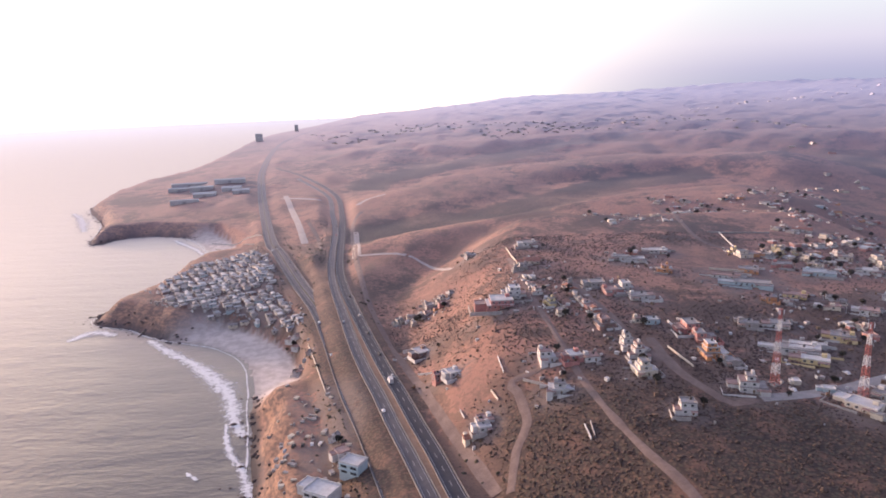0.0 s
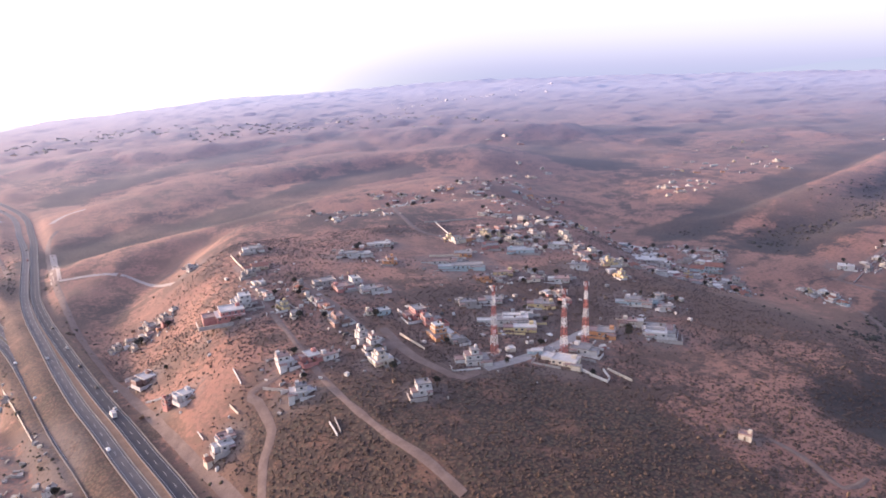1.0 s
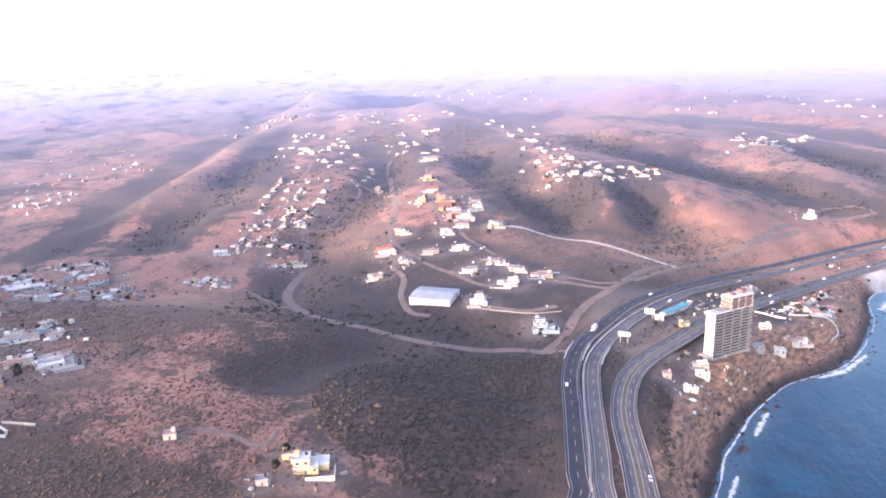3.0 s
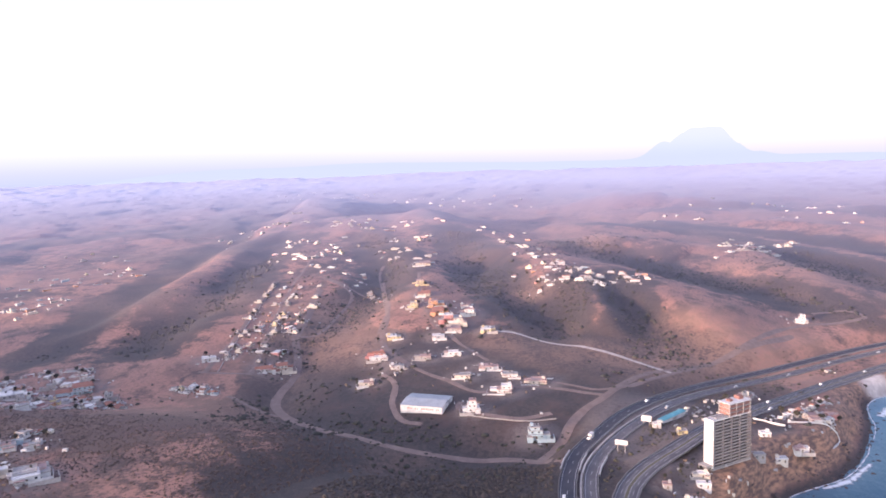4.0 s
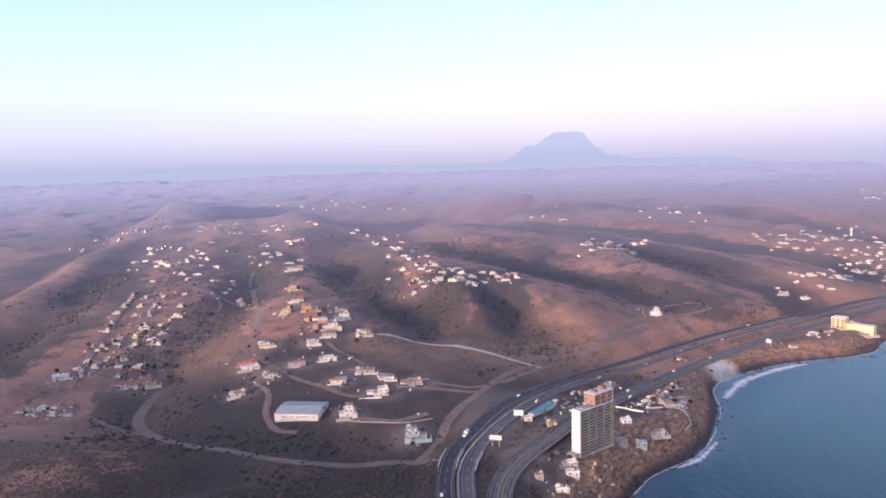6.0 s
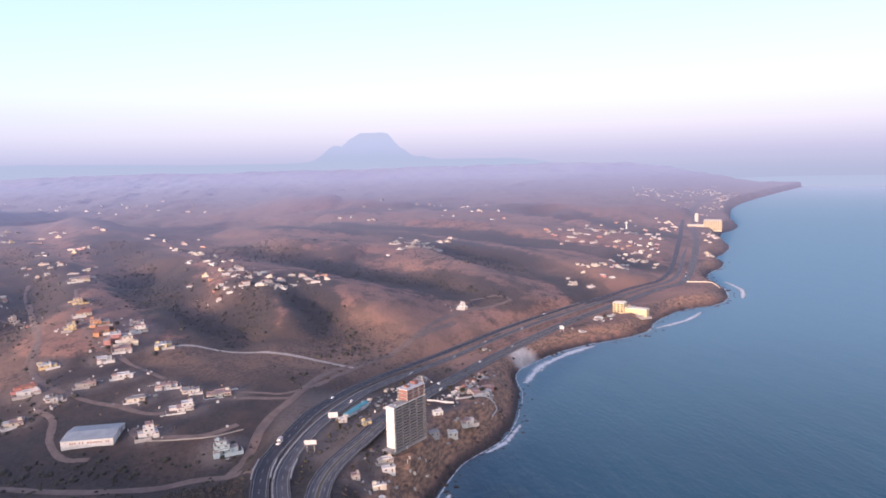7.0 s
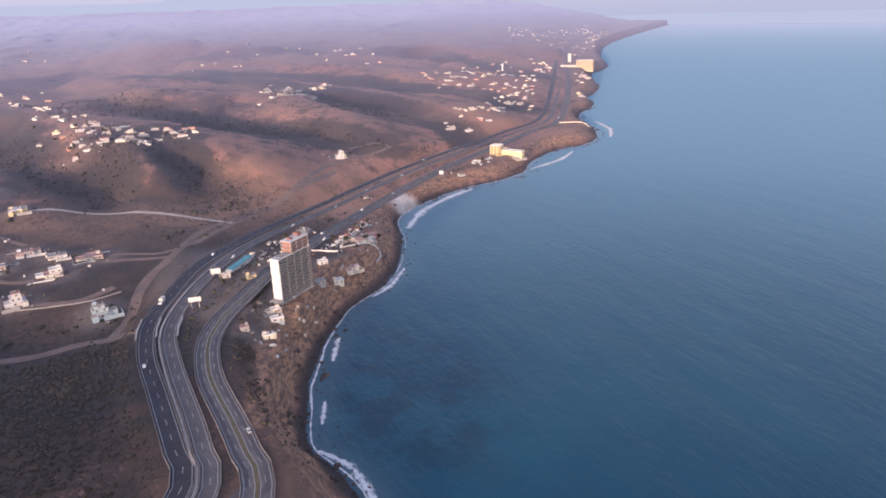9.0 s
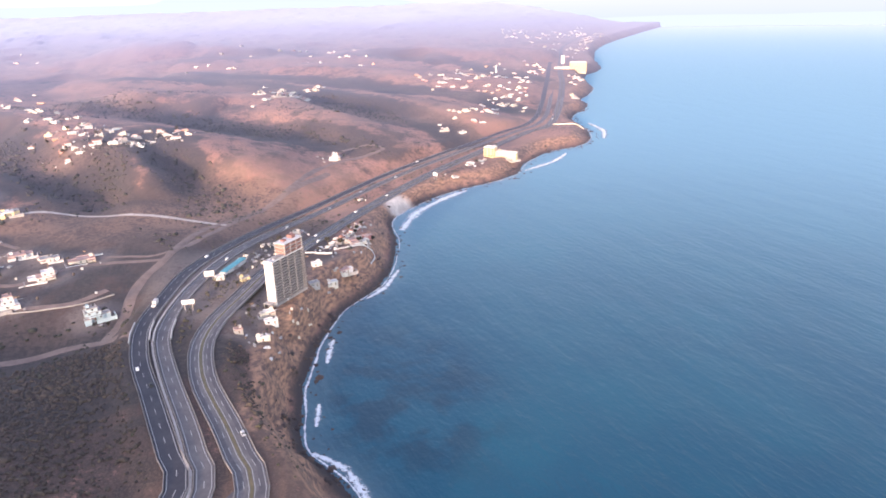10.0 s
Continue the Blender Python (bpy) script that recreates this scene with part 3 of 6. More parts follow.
def ribbon(name, line, left, right, mat, lift=0.0, parent=None, z=None, dash=None, thick=0.0):
    """A strip along a line of x, y, z from left to right metres of it; dash: (length, gap) in metres."""
    p = np.asarray(line)
    t = np.gradient(p[:, :2], axis=0)
    t /= np.linalg.norm(t, axis=1)[:, None] + 1e-9
    side = np.column_stack([t[:, 1], -t[:, 0]])
    lr = [np.column_stack([p[:, :2] + side * (o if np.ndim(o) == 0 else np.asarray(o)[:, None]), p[:, 2] + lift]) for o in (left, right)]
    run = np.concatenate([[0], np.cumsum(np.linalg.norm(np.diff(p[:, :2], axis=0), axis=1))])
    verts, faces = [], []
    if dash:
        for s in np.arange(0, run[-1] - dash[0], dash[0] + dash[1]):
            q = [[np.interp(v, run, e[:, k]) for k in range(3)] for v in (s, s + dash[0]) for e in lr]
            b = len(verts)
            verts += q
            faces.append((b, b + 1, b + 3, b + 2))
    else:
        for a, b in zip(*lr):
            verts += [a, b]
        faces = [(2 * i, 2 * i + 1, 2 * i + 3, 2 * i + 2) for i in range(len(p) - 1)]
        if thick:
            k = len(verts)
            verts += [(v[0], v[1], v[2] - thick) for v in verts]
            for i in range(len(p) - 1):
                a, b, c, d = 2 * i, 2 * i + 1, 2 * i + 2, 2 * i + 3
                faces += [(a, c, c + k, a + k), (b, b + k, d + k, d)]
    return link(name, verts, faces, mat, parent)


def stretch_of(line, lo, hi):
    """The part of a line whose distance from the middle of the place lies between lo and hi."""
    r = np.hypot(line[:, 0], line[:, 1])
    return line[(r >= lo) & (r <= hi)]


BREADTH = {"old_highway_n": (7.6, 6.6), "toll_west": (3.7, 4.0), "toll_east": (4.2, 4.8)}  # half breadths, north and south of the bend


def edge(key, line, side, inset=0.0):
    """Offsets of one edge of a road along its line, in metres."""
    north, south = BREADTH[key]
    return side * (south + (north - south) * ramp(60, 260, line[:, 1]) - inset)


for key, mat, label in (("old_highway_n", ASPHALT_OLD, "worn grey four-lane coast highway with faded lines"), ("toll_west", ASPHALT_OLD, "grey two-lane carriageway of the toll road"),
                        ("toll_east", ASPHALT_NEW, "freshly paved dark carriageway of the toll road")):
    line = ROADS[key][1]
    road = tagged(ribbon("road", line, edge(key, line, -1), edge(key, line, 1), mat, 0.05, thick=0.5), label, "road", kind="structure")
    close = stretch_of(line, 0, 1500)
    for k in (-1, 1):
        e = edge(key, close, k, 0.9)
        ribbon("edge_line", close, e - 0.15, e + 0.15, LINE, 0.10, road)
    if key == "old_highway_n":
        ribbon("median_strip", line, -0.8, 0.8, GRASS, 0.12, road)
        for o in (-1.2, 1.2):
            ribbon("edge_line", close, o - 0.14, o + 0.14, LINE, 0.10, road)
        for k in (-0.5, 0.5):
            e = edge(key, close, k)
            ribbon("lane_line", close, e - 0.14, e + 0.14, LINE, 0.10, road, dash=(5, 9))
            e = edge(key, line, k * 1.5)
            ribbon("patched_lane", stretch_of(line, 250, 900), e[(np.hypot(line[:, 0], line[:, 1]) >= 250) & (np.hypot(line[:, 0], line[:, 1]) <= 900)] - 1.4,
                   e[(np.hypot(line[:, 0], line[:, 1]) >= 250) & (np.hypot(line[:, 0], line[:, 1]) <= 900)] + 1.4, ASPHALT_PATCH, 0.08, road)
    else:
        ribbon("lane_line", close, -0.14, 0.14, LINE, 0.10, road, dash=(5, 9))


line = ROADS["toll_west"][1]
line = line[(line[:, 1] > 120) & (line[:, 1] < 900)]
tagged(ribbon("verge", line, -9.2, -4.2, VERGE, 0.02), "bare ochre earth strip between the toll carriageways", "verge", kind="structure")


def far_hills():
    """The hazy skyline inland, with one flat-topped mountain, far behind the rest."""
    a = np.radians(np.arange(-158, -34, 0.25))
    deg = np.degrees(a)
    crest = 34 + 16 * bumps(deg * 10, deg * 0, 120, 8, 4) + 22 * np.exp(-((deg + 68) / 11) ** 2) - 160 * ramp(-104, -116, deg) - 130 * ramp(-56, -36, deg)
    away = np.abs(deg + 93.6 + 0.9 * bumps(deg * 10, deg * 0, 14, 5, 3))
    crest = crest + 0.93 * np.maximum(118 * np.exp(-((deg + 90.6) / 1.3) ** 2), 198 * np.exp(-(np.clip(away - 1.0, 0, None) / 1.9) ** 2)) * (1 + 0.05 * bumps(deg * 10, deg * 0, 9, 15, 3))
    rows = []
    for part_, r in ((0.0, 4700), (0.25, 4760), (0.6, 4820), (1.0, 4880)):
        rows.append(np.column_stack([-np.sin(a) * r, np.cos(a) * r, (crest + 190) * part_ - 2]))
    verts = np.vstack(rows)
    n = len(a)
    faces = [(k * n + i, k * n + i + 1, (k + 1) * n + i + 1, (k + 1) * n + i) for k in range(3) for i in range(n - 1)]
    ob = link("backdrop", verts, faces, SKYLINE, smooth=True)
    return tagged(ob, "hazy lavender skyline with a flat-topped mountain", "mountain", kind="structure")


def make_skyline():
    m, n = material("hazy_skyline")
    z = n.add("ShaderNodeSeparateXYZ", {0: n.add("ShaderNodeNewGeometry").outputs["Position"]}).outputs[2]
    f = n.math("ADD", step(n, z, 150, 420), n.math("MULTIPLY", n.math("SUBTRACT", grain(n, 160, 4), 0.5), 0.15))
    # the haze is painted: lavender by height, given off as emission
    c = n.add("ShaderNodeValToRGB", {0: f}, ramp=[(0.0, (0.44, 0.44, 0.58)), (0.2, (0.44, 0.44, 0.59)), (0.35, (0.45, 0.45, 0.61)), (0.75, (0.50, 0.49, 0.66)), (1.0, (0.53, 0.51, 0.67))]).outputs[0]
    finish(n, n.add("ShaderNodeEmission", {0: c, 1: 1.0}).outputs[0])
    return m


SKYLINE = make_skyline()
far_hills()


# ---- dirt tracks, barriers, surf ----
def draped(name, rows, half, mat, lift=0.3, label="", step_=6.0, wander=0.0, widths=None):
    """A strip that lies on the ground along a line of the plan."""
    p = spline(rows, step_)
    t = np.gradient(p, axis=0)
    t /= np.linalg.norm(t, axis=1)[:, None] + 1e-9
    side = np.column_stack([t[:, 1], -t[:, 0]])
    wob = bumps(p[:, 0], p[:, 1], 14, 3, 3) * wander
    verts = []
    cols = (-1, -0.4, 0.4, 1)
    for c in cols:
        q = p + side * (c * (half + wob * (abs(c) == 1)))[:, None] if wander else p + side * (c * half)
        verts.append(np.column_stack([q, height(q[:, 0], q[:, 1]) + (lift if abs(c) < 1 else lift * 0.4)]))
    n = len(p)
    faces = [(c * n + i, (c + 1) * n + i, (c + 1) * n + i + 1, c * n + i + 1) for c in range(3) for i in range(n - 1)]
    faces = [f[::-1] for f in faces]
    ob = link(name, np.vstack(verts), faces, mat, smooth=True)
    return tagged(ob, label, "track", kind="structure")


TRACKS = [
    (4.2, DIRT, [(428, 54), (447, 99), (438, 138), (436, 169), (444, 205), (461, 247), (488, 290), (525, 320), (587, 336), (636, 358), (669, 378), (736, 398), (837, 432)]),
    (3.6, DIRT, [(440, 72), (476, 63), (503, 59), (532, 51), (560, 39), (638, 9), (683, -36), (741, -83), (808, -140)]),
    (2.4, PALE_DIRT, [(705, 172), (713, 145), (707, 120), (696, 95), (688, 63), (681, 33), (666, 4), (653, -14)]),
    (3.0, DIRT, [(563, 41), (568, 77), (566, 106), (542, 139), (568, 177), (587, 209), (633, 255), (675, 278), (727, 292), (802, 324), (929, 379)]),
    (2.6, DIRT, [(576, 240), (551, 217), (510, 204), (483, 186), (478, 168)]),
    (2.6, DIRT, [(520, 149), (505, 146), (499, 119), (499, 97), (515, 76)]),
    (2.6, DIRT, [(550, 410), (659, 443), (870, 520)]), (2.6, DIRT, [(566, 370), (689, 417), (858, 473)]),
    (2.4, DIRT, [(549, 416), (560, 375), (590, 344)]), (2.6, DIRT, [(507, 356), (489, 314), (488, 290)]),
    (1.3, DIRT, [(262, 172), (246, 171), (250, 194), (247, 210)]),
    (2.8, DIRT, [(737, -79), (835, -143), (878, -207), (899, -232), (912, -214), (897, -176)]),
    (3.0, DIRT, [(22, 293), (6, 339), (-19, 421), (-43, 503), (-72, 622), (-98, 757), (-122, 935), (-117, 1005)]),
    (2.4, PALE_DIRT, [(-96, 752), (-65, 745), (-25, 725), (-5, 690), (8, 640)]), (5.0, PALE_DIRT, [(-116, 905), (-102, 800), (-96, 752)]),
    (2.2, DIRT, [(586, 88), (578, 63), (575, 44), (593, 22)]), (2.8, DIRT, [(593, 22), (651, -14), (726, -71), (805, -140)]),
    (2.2, DIRT, [(683, 286), (727, 295), (765, 305), (860, 349), (964, 397), (1026, 416)]), (2.0, DIRT, [(912, 471), (879, 428), (859, 395), (830, 340)]),
    (2.2, DIRT, [(669, 374), (691, 360), (759, 371), (825, 381), (853, 399), (893, 456)]), (1.8, DIRT, [(601, 384), (731, 437), (935, 511), (1085, 559)]),
    (1.8, DIRT, [(614, 350), (669, 374), (766, 412), (869, 446)]), (2.4, DIRT, [(925, 321), (810, 281), (717, 235), (688, 206), (657, 180), (626, 151)]),
    (2.2, DIRT, [(28, 290), (34, 315), (41, 330), (39, 358), (37, 368), (68, 372)]),
    (3.0, DIRT, [(123, 397), (126, 355), (134, 333), (142, 318), (155, 324)]),
    (2.0, DIRT, [(56, 575), (62, 477), (67, 417), (71, 371), (76, 335), (87, 290), (97, 262), (104, 235)]),
    (2.8, DIRT, [(94, 498), (108, 433), (112, 395), (122, 366)]), (3.6, CONCRETE, [(158, 324), (194, 330), (248, 350)]),
    (2.4, DIRT, [(260, 813), (232, 624), (262, 574)]),
    (5.0, PALE_DIRT, [(-277, 1205), (-241, 1184), (-201, 1157)]), (4.0, PALE_DIRT, [(-129, 1055), (-113, 1090), (-88, 1094)]),
    (4.5, PALE_DIRT, [(-277, 1232), (-235, 1083), (-198, 952), (-174, 861)]), (2.6, DIRT, [(-190, 977), (-164, 895), (-146, 812)]),
]
for half, mat, rows in TRACKS:
    draped("pale_gravel_track" if mat == PALE_DIRT else "dirt_track", rows, half, mat, 0.3, "unpaved pale earth track worn into the dry ground", wander=0.7)

for key in ROADS:
    line = stretch_of(ROADS[key][1], 0, 1000)
    for o in (edge(key, line, -1, -0.4), edge(key, line, 1, -0.4)):
        k = ribbon("crash_barrier", line, o - 0.16, o + 0.16, BARRIER, 0.75, thick=1.2)
        tagged(k, "low grey roadside crash barrier", "barrier", kind="structure")
line = ROADS["toll_west"][1]
south = line[(line[:, 0] > 150) & (line[:, 0] < 640)]
tagged(ribbon("median_strip", south, -6.2, -5.0, CONCRETE, 0.25, thick=0.6), "pale concrete median between the toll carriageways", "median", kind="structure")


def surf(rows, half, seed, step_=4.0):
    """A lacy band of foam on the water; rows of x, y."""
    p = spline(rows, step_)
    t = np.gradient(p, axis=0)
    t /= np.linalg.norm(t, axis=1)[:, None] + 1e-9
    side = np.column_stack([t[:, 1], -t[:, 0]])
    run = np.linspace(0, 1, len(p))
    wide = half * (0.35 + 0.65 * np.sin(np.pi * np.clip(run, 0.04, 0.96)) ** 0.5) * (1 + 0.5 * bumps(p[:, 0], p[:, 1], 18, seed, 3))
    verts, thick = [], []
    for c in (-1, -0.5, 0, 0.5, 1):
        q = p + side * (c * wide + 1.5 * bumps(p[:, 0], p[:, 1], 25, seed + 9, 2))[:, None]
        verts.append(np.column_stack([q, np.full(len(q), 0.12 + 0.35 * (1 - abs(c)))]))
        thick.append(np.full(len(q), 1 - abs(c)))
    n = len(p)
    faces = [(c * n + i, c * n + i + 1, (c + 1) * n + i + 1, (c + 1) * n + i) for c in range(4) for i in range(n - 1)]
    ob = link("surf", np.vstack(verts), faces, FOAM, smooth=True)
    paint(ob, "thick", np.concatenate(thick))
    return tagged(ob, "white lacy foam of a breaking wave", "surf", kind="stuff")


SURF = [
    (18, [(-268, 596), (-238, 565), (-210, 539), (-180, 503), (-162, 477), (-148, 441), (-133, 412)]),
    (8, [(-150, 430), (-141, 402), (-126, 375), (-113, 350), (-95, 300)]), (14, [(-345, 600), (-330, 622), (-305, 612)]),
    (22, [(-690, 1290), (-640, 1220), (-580, 1110)]), (12, [(-400, 1022), (-350, 960), (-328, 925)]), (4, [(-155, 371), (-146, 362)]),
    (5, [(432, -69), (400, -57)]), (4, [(354, -45), (332, -39)]), (14, [(641, -180), (691, -212), (731, -258), (753, -293)]),
    (7, [(490, -106), (507, -127), (538, -146)]), (10, [(812, -400), (838, -451), (880, -500)]), (12, [(1080, -655), (1010, -640), (950, -606)]),
    (6, [(309, -33), (288, -46), (255, -50), (215, -46)]),
]
for i, (half, rows) in enumerate(SURF):
    surf(rows, half, 40 + 3 * i)
for i, chunk in enumerate(np.array_split(COAST[(np.hypot(COAST[:, 0], COAST[:, 1]) < 1900)], 9)):  # wash along the whole shore
    t = np.gradient(chunk, axis=0)
    t /= np.linalg.norm(t, axis=1)[:, None]
    surf(chunk + np.column_stack([t[:, 1], -t[:, 0]]) * 1.5, 1.8, 90 + i)


def lumps(name, xs, ys, zs, sizes, mat, label, seed, flat=0.6):
    """Many small uneven stones or bushes in one mesh."""
    rng = np.random.default_rng(seed)
    g = (1 + 5 ** 0.5) / 2
    ico = np.array([(-1, g, 0), (1, g, 0), (-1, -g, 0), (1, -g, 0), (0, -1, g), (0, 1, g), (0, -1, -g), (0, 1, -g), (g, 0, -1), (g, 0, 1), (-g, 0, -1), (-g, 0, 1)]) / 1.9
    tri = np.array([(0, 11, 5), (0, 5, 1), (0, 1, 7), (0, 7, 10), (0, 10, 11), (1, 5, 9), (5, 11, 4), (11, 10, 2), (10, 7, 6), (7, 1, 8),
                    (3, 9, 4), (3, 4, 2), (3, 2, 6), (3, 6, 8), (3, 8, 9), (4, 9, 5), (2, 4, 11), (6, 2, 10), (8, 6, 7), (9, 8, 1)])
    n = len(xs)
    v = ico[None] * (sizes[:, None, None] * rng.uniform(0.55, 1.35, (n, 12, 1))) * np.array([1, 1, flat])
    a = rng.uniform(0, 6.28, n)
    ca, sa = np.cos(a)[:, None], np.sin(a)[:, None]
    v = np.stack([v[..., 0] * ca - v[..., 1] * sa + xs[:, None], v[..., 0] * sa + v[..., 1] * ca + ys[:, None], v[..., 2] + zs[:, None]], -1)
    f = (tri[None] + 12 * np.arange(n)[:, None, None]).reshape(-1, 3)
    me = bpy.data.meshes.new(name)
    me.vertices.add(12 * n)
    me.vertices.foreach_set("co", v.ravel())
    me.loops.add(f.size)
    me.loops.foreach_set("vertex_index", f.ravel())
    me.polygons.add(len(f))
    me.polygons.foreach_set("loop_start", np.arange(0, f.size, 3))
    me.update(calc_edges=True)
    me.materials.append(mat)
    return tagged(new(name, me), label, name.replace("_", " "), kind="stuff")


def make_leaf(name, a, b):
    m, n = material(name)
    isle = n.add("ShaderNodeNewGeometry").outputs["Random Per Island"]
    c = n.mix(isle, (*a, 1), (*b, 1))
    c = n.mix(n.math("MULTIPLY", step(n, grain(n, 0.5, 3), 0.4, 0.6), 0.5), c, tuple(0.55 * v for v in a) + (1,))
    hazed(n, c, grain(n, 0.4, 2), 0.5)
    return m


ROCK = make_leaf("shore_rock", (0.055, 0.042, 0.038), (0.12, 0.085, 0.07))
BUSH = make_leaf("dry_bush", (0.078, 0.054, 0.041), (0.135, 0.088, 0.063))
LEAF = make_leaf("dark_leaves", (0.036, 0.036, 0.025), (0.070, 0.062, 0.042))
rng = np.random.default_rng(11)
near = COAST[np.hypot(COAST[:, 0], COAST[:, 1]) < 1500]
k = rng.integers(0, len(near), 3200)
x, y = near[k, 0] + rng.normal(0, 6, len(k)), near[k, 1] + rng.normal(0, 6, len(k))
sandy = np.min([np.hypot(x - bx, y - by) / reach for bx, by, reach in BEACHES], axis=0)
keep = sandy > 0.8
x, y = x[keep], y[keep]
lumps("shore_rocks", x, y, np.maximum(height(x, y), -0.4), rng.gamma(2.0, 0.42, len(x)) + 0.25, ROCK, "dark wet boulders along the waterline", 1)

x, y = rng.uniform(-60, 460, 120000), rng.uniform(40, 640, 120000)
patch = bumps(x, y, 70, 55, 4)
near_hill = ramp(330, 200, np.hypot(x - 150, y - 220))
keep = (height(x, y) > 20) & ((np.hypot((x - 300) / 1.1, y - 95) > 110) | (height(x, y) > 48)) & (patch + 0.35 * near_hill + rng.uniform(-0.5, 0.5, len(x)) > 0.30)
for half, line in ROADS.values():
    keep &= near_line(x, y, line[::2])[0] > half + 6
for half, mat, rows in TRACKS:
    keep &= near_line(x, y, spline(rows, 20.0))[0] > half + 1.5
x, y = x[keep][:42000], y[keep][:42000]
lumps("scrub_bushes", x, y, height(x, y) + 0.1, rng.gamma(2.2, 0.14, len(x)) + 0.2, BUSH, "low dry scrub bushes scattered over the slope", 2, 0.65)
x, y = rng.uniform(400, 1300, 40000), rng.uniform(-320, 640, 40000)
green = np.zeros(len(x))
for line in [q[2] for q in GULLIES] + DALE_LINES:
    green = np.maximum(green, np.exp(-(near_line(x, y, line)[0] / 30) ** 2))
keep = (height(x, y) > 20) & (bumps(x, y, 80, 57, 4) + green + rng.uniform(-0.6, 0.6, len(x)) > 0.62)
for half, line in ROADS.values():
    keep &= near_line(x, y, line[::2])[0] > half + 6
x, y = x[keep][:7000], y[keep][:7000]
lumps("gully_bushes", x, y, height(x, y) + 0.2, rng.gamma(2.5, 0.36, len(x)) + 0.35, LEAF, "dark bushes thick in the gullies", 3, 0.7)

THICKET = make_leaf("thicket_leaves", (0.050, 0.040, 0.031), (0.105, 0.076, 0.056))
x, y = rng.uniform(150, 450, 24000), rng.uniform(-10, 200, 24000)
keep = (height(x, y) > 14) & (height(x, y) < 48) & (np.hypot((x - 335) / 0.9, y - 78) < 104) & (bumps(x, y, 45, 61, 4) + rng.uniform(-0.5, 0.5, len(x)) > -0.1)
for half, line in ROADS.values():
    keep &= near_line(x, y, line[::2])[0] > half + 4
for half, mat, rows in TRACKS:
    keep &= near_line(x, y, spline(rows, 20.0))[0] > half + 2
x, y = x[keep], y[keep]
lumps("thicket_bushes", x, y, height(x, y) + 0.2, rng.gamma(2.4, 0.24, len(x)) + 0.3, THICKET, "dull brown-green thicket in the dip below the hill", 6, 0.7)

verge = np.vstack([stretch_of(ROADS["toll_west"][1], 250, 1000), stretch_of(ROADS["old_highway_n"][1], 250, 1000)])
k = rng.integers(0, len(verge), 13000)
x, y = verge[k, 0] + rng.normal(0, 14, len(k)), verge[k, 1] + rng.normal(0, 14, len(k))
keep = (height(x, y) > 12) & (bumps(x, y, 40, 59, 3) + rng.uniform(-0.4, 0.4, len(x)) > 0.0)
for key, (half, line) in ROADS.items():
    keep &= near_line(x, y, line)[0] > half + 2.0
x, y = x[keep], y[keep]
VERGE_BUSH = make_leaf("olive_bush", (0.050, 0.046, 0.028), (0.105, 0.085, 0.05))
lumps("verge_bushes", x, y, height(x, y) + 0.1, rng.gamma(2.2, 0.24, len(x)) + 0.25, VERGE_BUSH, "olive bushes and weeds between the carriageways", 4, 0.7)


# ---- buildings ----
WALLS = [make_wall("white_plaster", (0.44, 0.415, 0.41), (0.66, 0.635, 0.625), 3.5), make_wall("cream_plaster", (0.52, 0.44, 0.36), (0.68, 0.60, 0.50), 3.5),
         make_wall("rose_plaster", (0.36, 0.14, 0.13), (0.50, 0.24, 0.21), 3.5), make_wall("orange_plaster", (0.48, 0.22, 0.10), (0.62, 0.32, 0.16), 3.5),
         make_wall("yellow_plaster", (0.56, 0.43, 0.22), (0.66, 0.54, 0.32), 3.5), make_wall("bare_block", (0.30, 0.27, 0.26), (0.42, 0.38, 0.36), 2.5),
         make_wall("blue_grey_paint", (0.34, 0.42, 0.46), (0.46, 0.54, 0.58), 3.5), make_wall("brick_red_wall", (0.21, 0.12, 0.10), (0.30, 0.19, 0.16), 2.5)]
# whiter paint for the far high-rises, standing for the haze that pales them
WALLS.append(make_plain("haze_pale_white", (0.80, 0.78, 0.77), (0.90, 0.88, 0.87), 5, veil=0.35))
WALL_WORDS = ["white plastered", "cream plastered", "rose-red plastered", "orange plastered", "yellow plastered", "bare grey block", "blue-grey painted", "brick-red"]
ROOF_PALE = make_wall("pale_roof", (0.50, 0.47, 0.46), (0.68, 0.65, 0.64), 3)
ROOF_GREY = make_wall("grey_roof", (0.24, 0.22, 0.22), (0.38, 0.35, 0.34), 3)
ROOF_ROSE = make_wall("rose_roof", (0.30, 0.20, 0.185), (0.42, 0.29, 0.265), 3)
ROOF_TILE = make_wall("clay_tiles", (0.24, 0.10, 0.07), (0.34, 0.16, 0.11), 1.5)
ROOF_METAL = make_wall("ribbed_metal_roof", (0.33, 0.34, 0.36), (0.45, 0.46, 0.48), 6, 0.6)
FRAME = make_wall("window_frame", (0.45, 0.44, 0.43), (0.60, 0.58, 0.57), 2)
WOOD = make_wall("door_wood", (0.13, 0.08, 0.05), (0.22, 0.14, 0.09), 1)
TANK = make_wall("black_plastic", (0.03, 0.03, 0.03), (0.06, 0.055, 0.05), 1, 0.6)
BRICK = make_wall("shuttering_and_brick", (0.20, 0.085, 0.068), (0.30, 0.145, 0.115), 2)
RED_STEEL = make_wall("red_painted_steel", (0.40, 0.12, 0.10), (0.50, 0.20, 0.17), 2, 0.6)
WHITE_STEEL = make_wall("white_painted_steel", (0.62, 0.60, 0.60), (0.76, 0.74, 0.74), 2, 0.6)
RUBBER = make_wall("tyre_rubber", (0.02, 0.02, 0.02), (0.035, 0.035, 0.035), 1, 0.8)


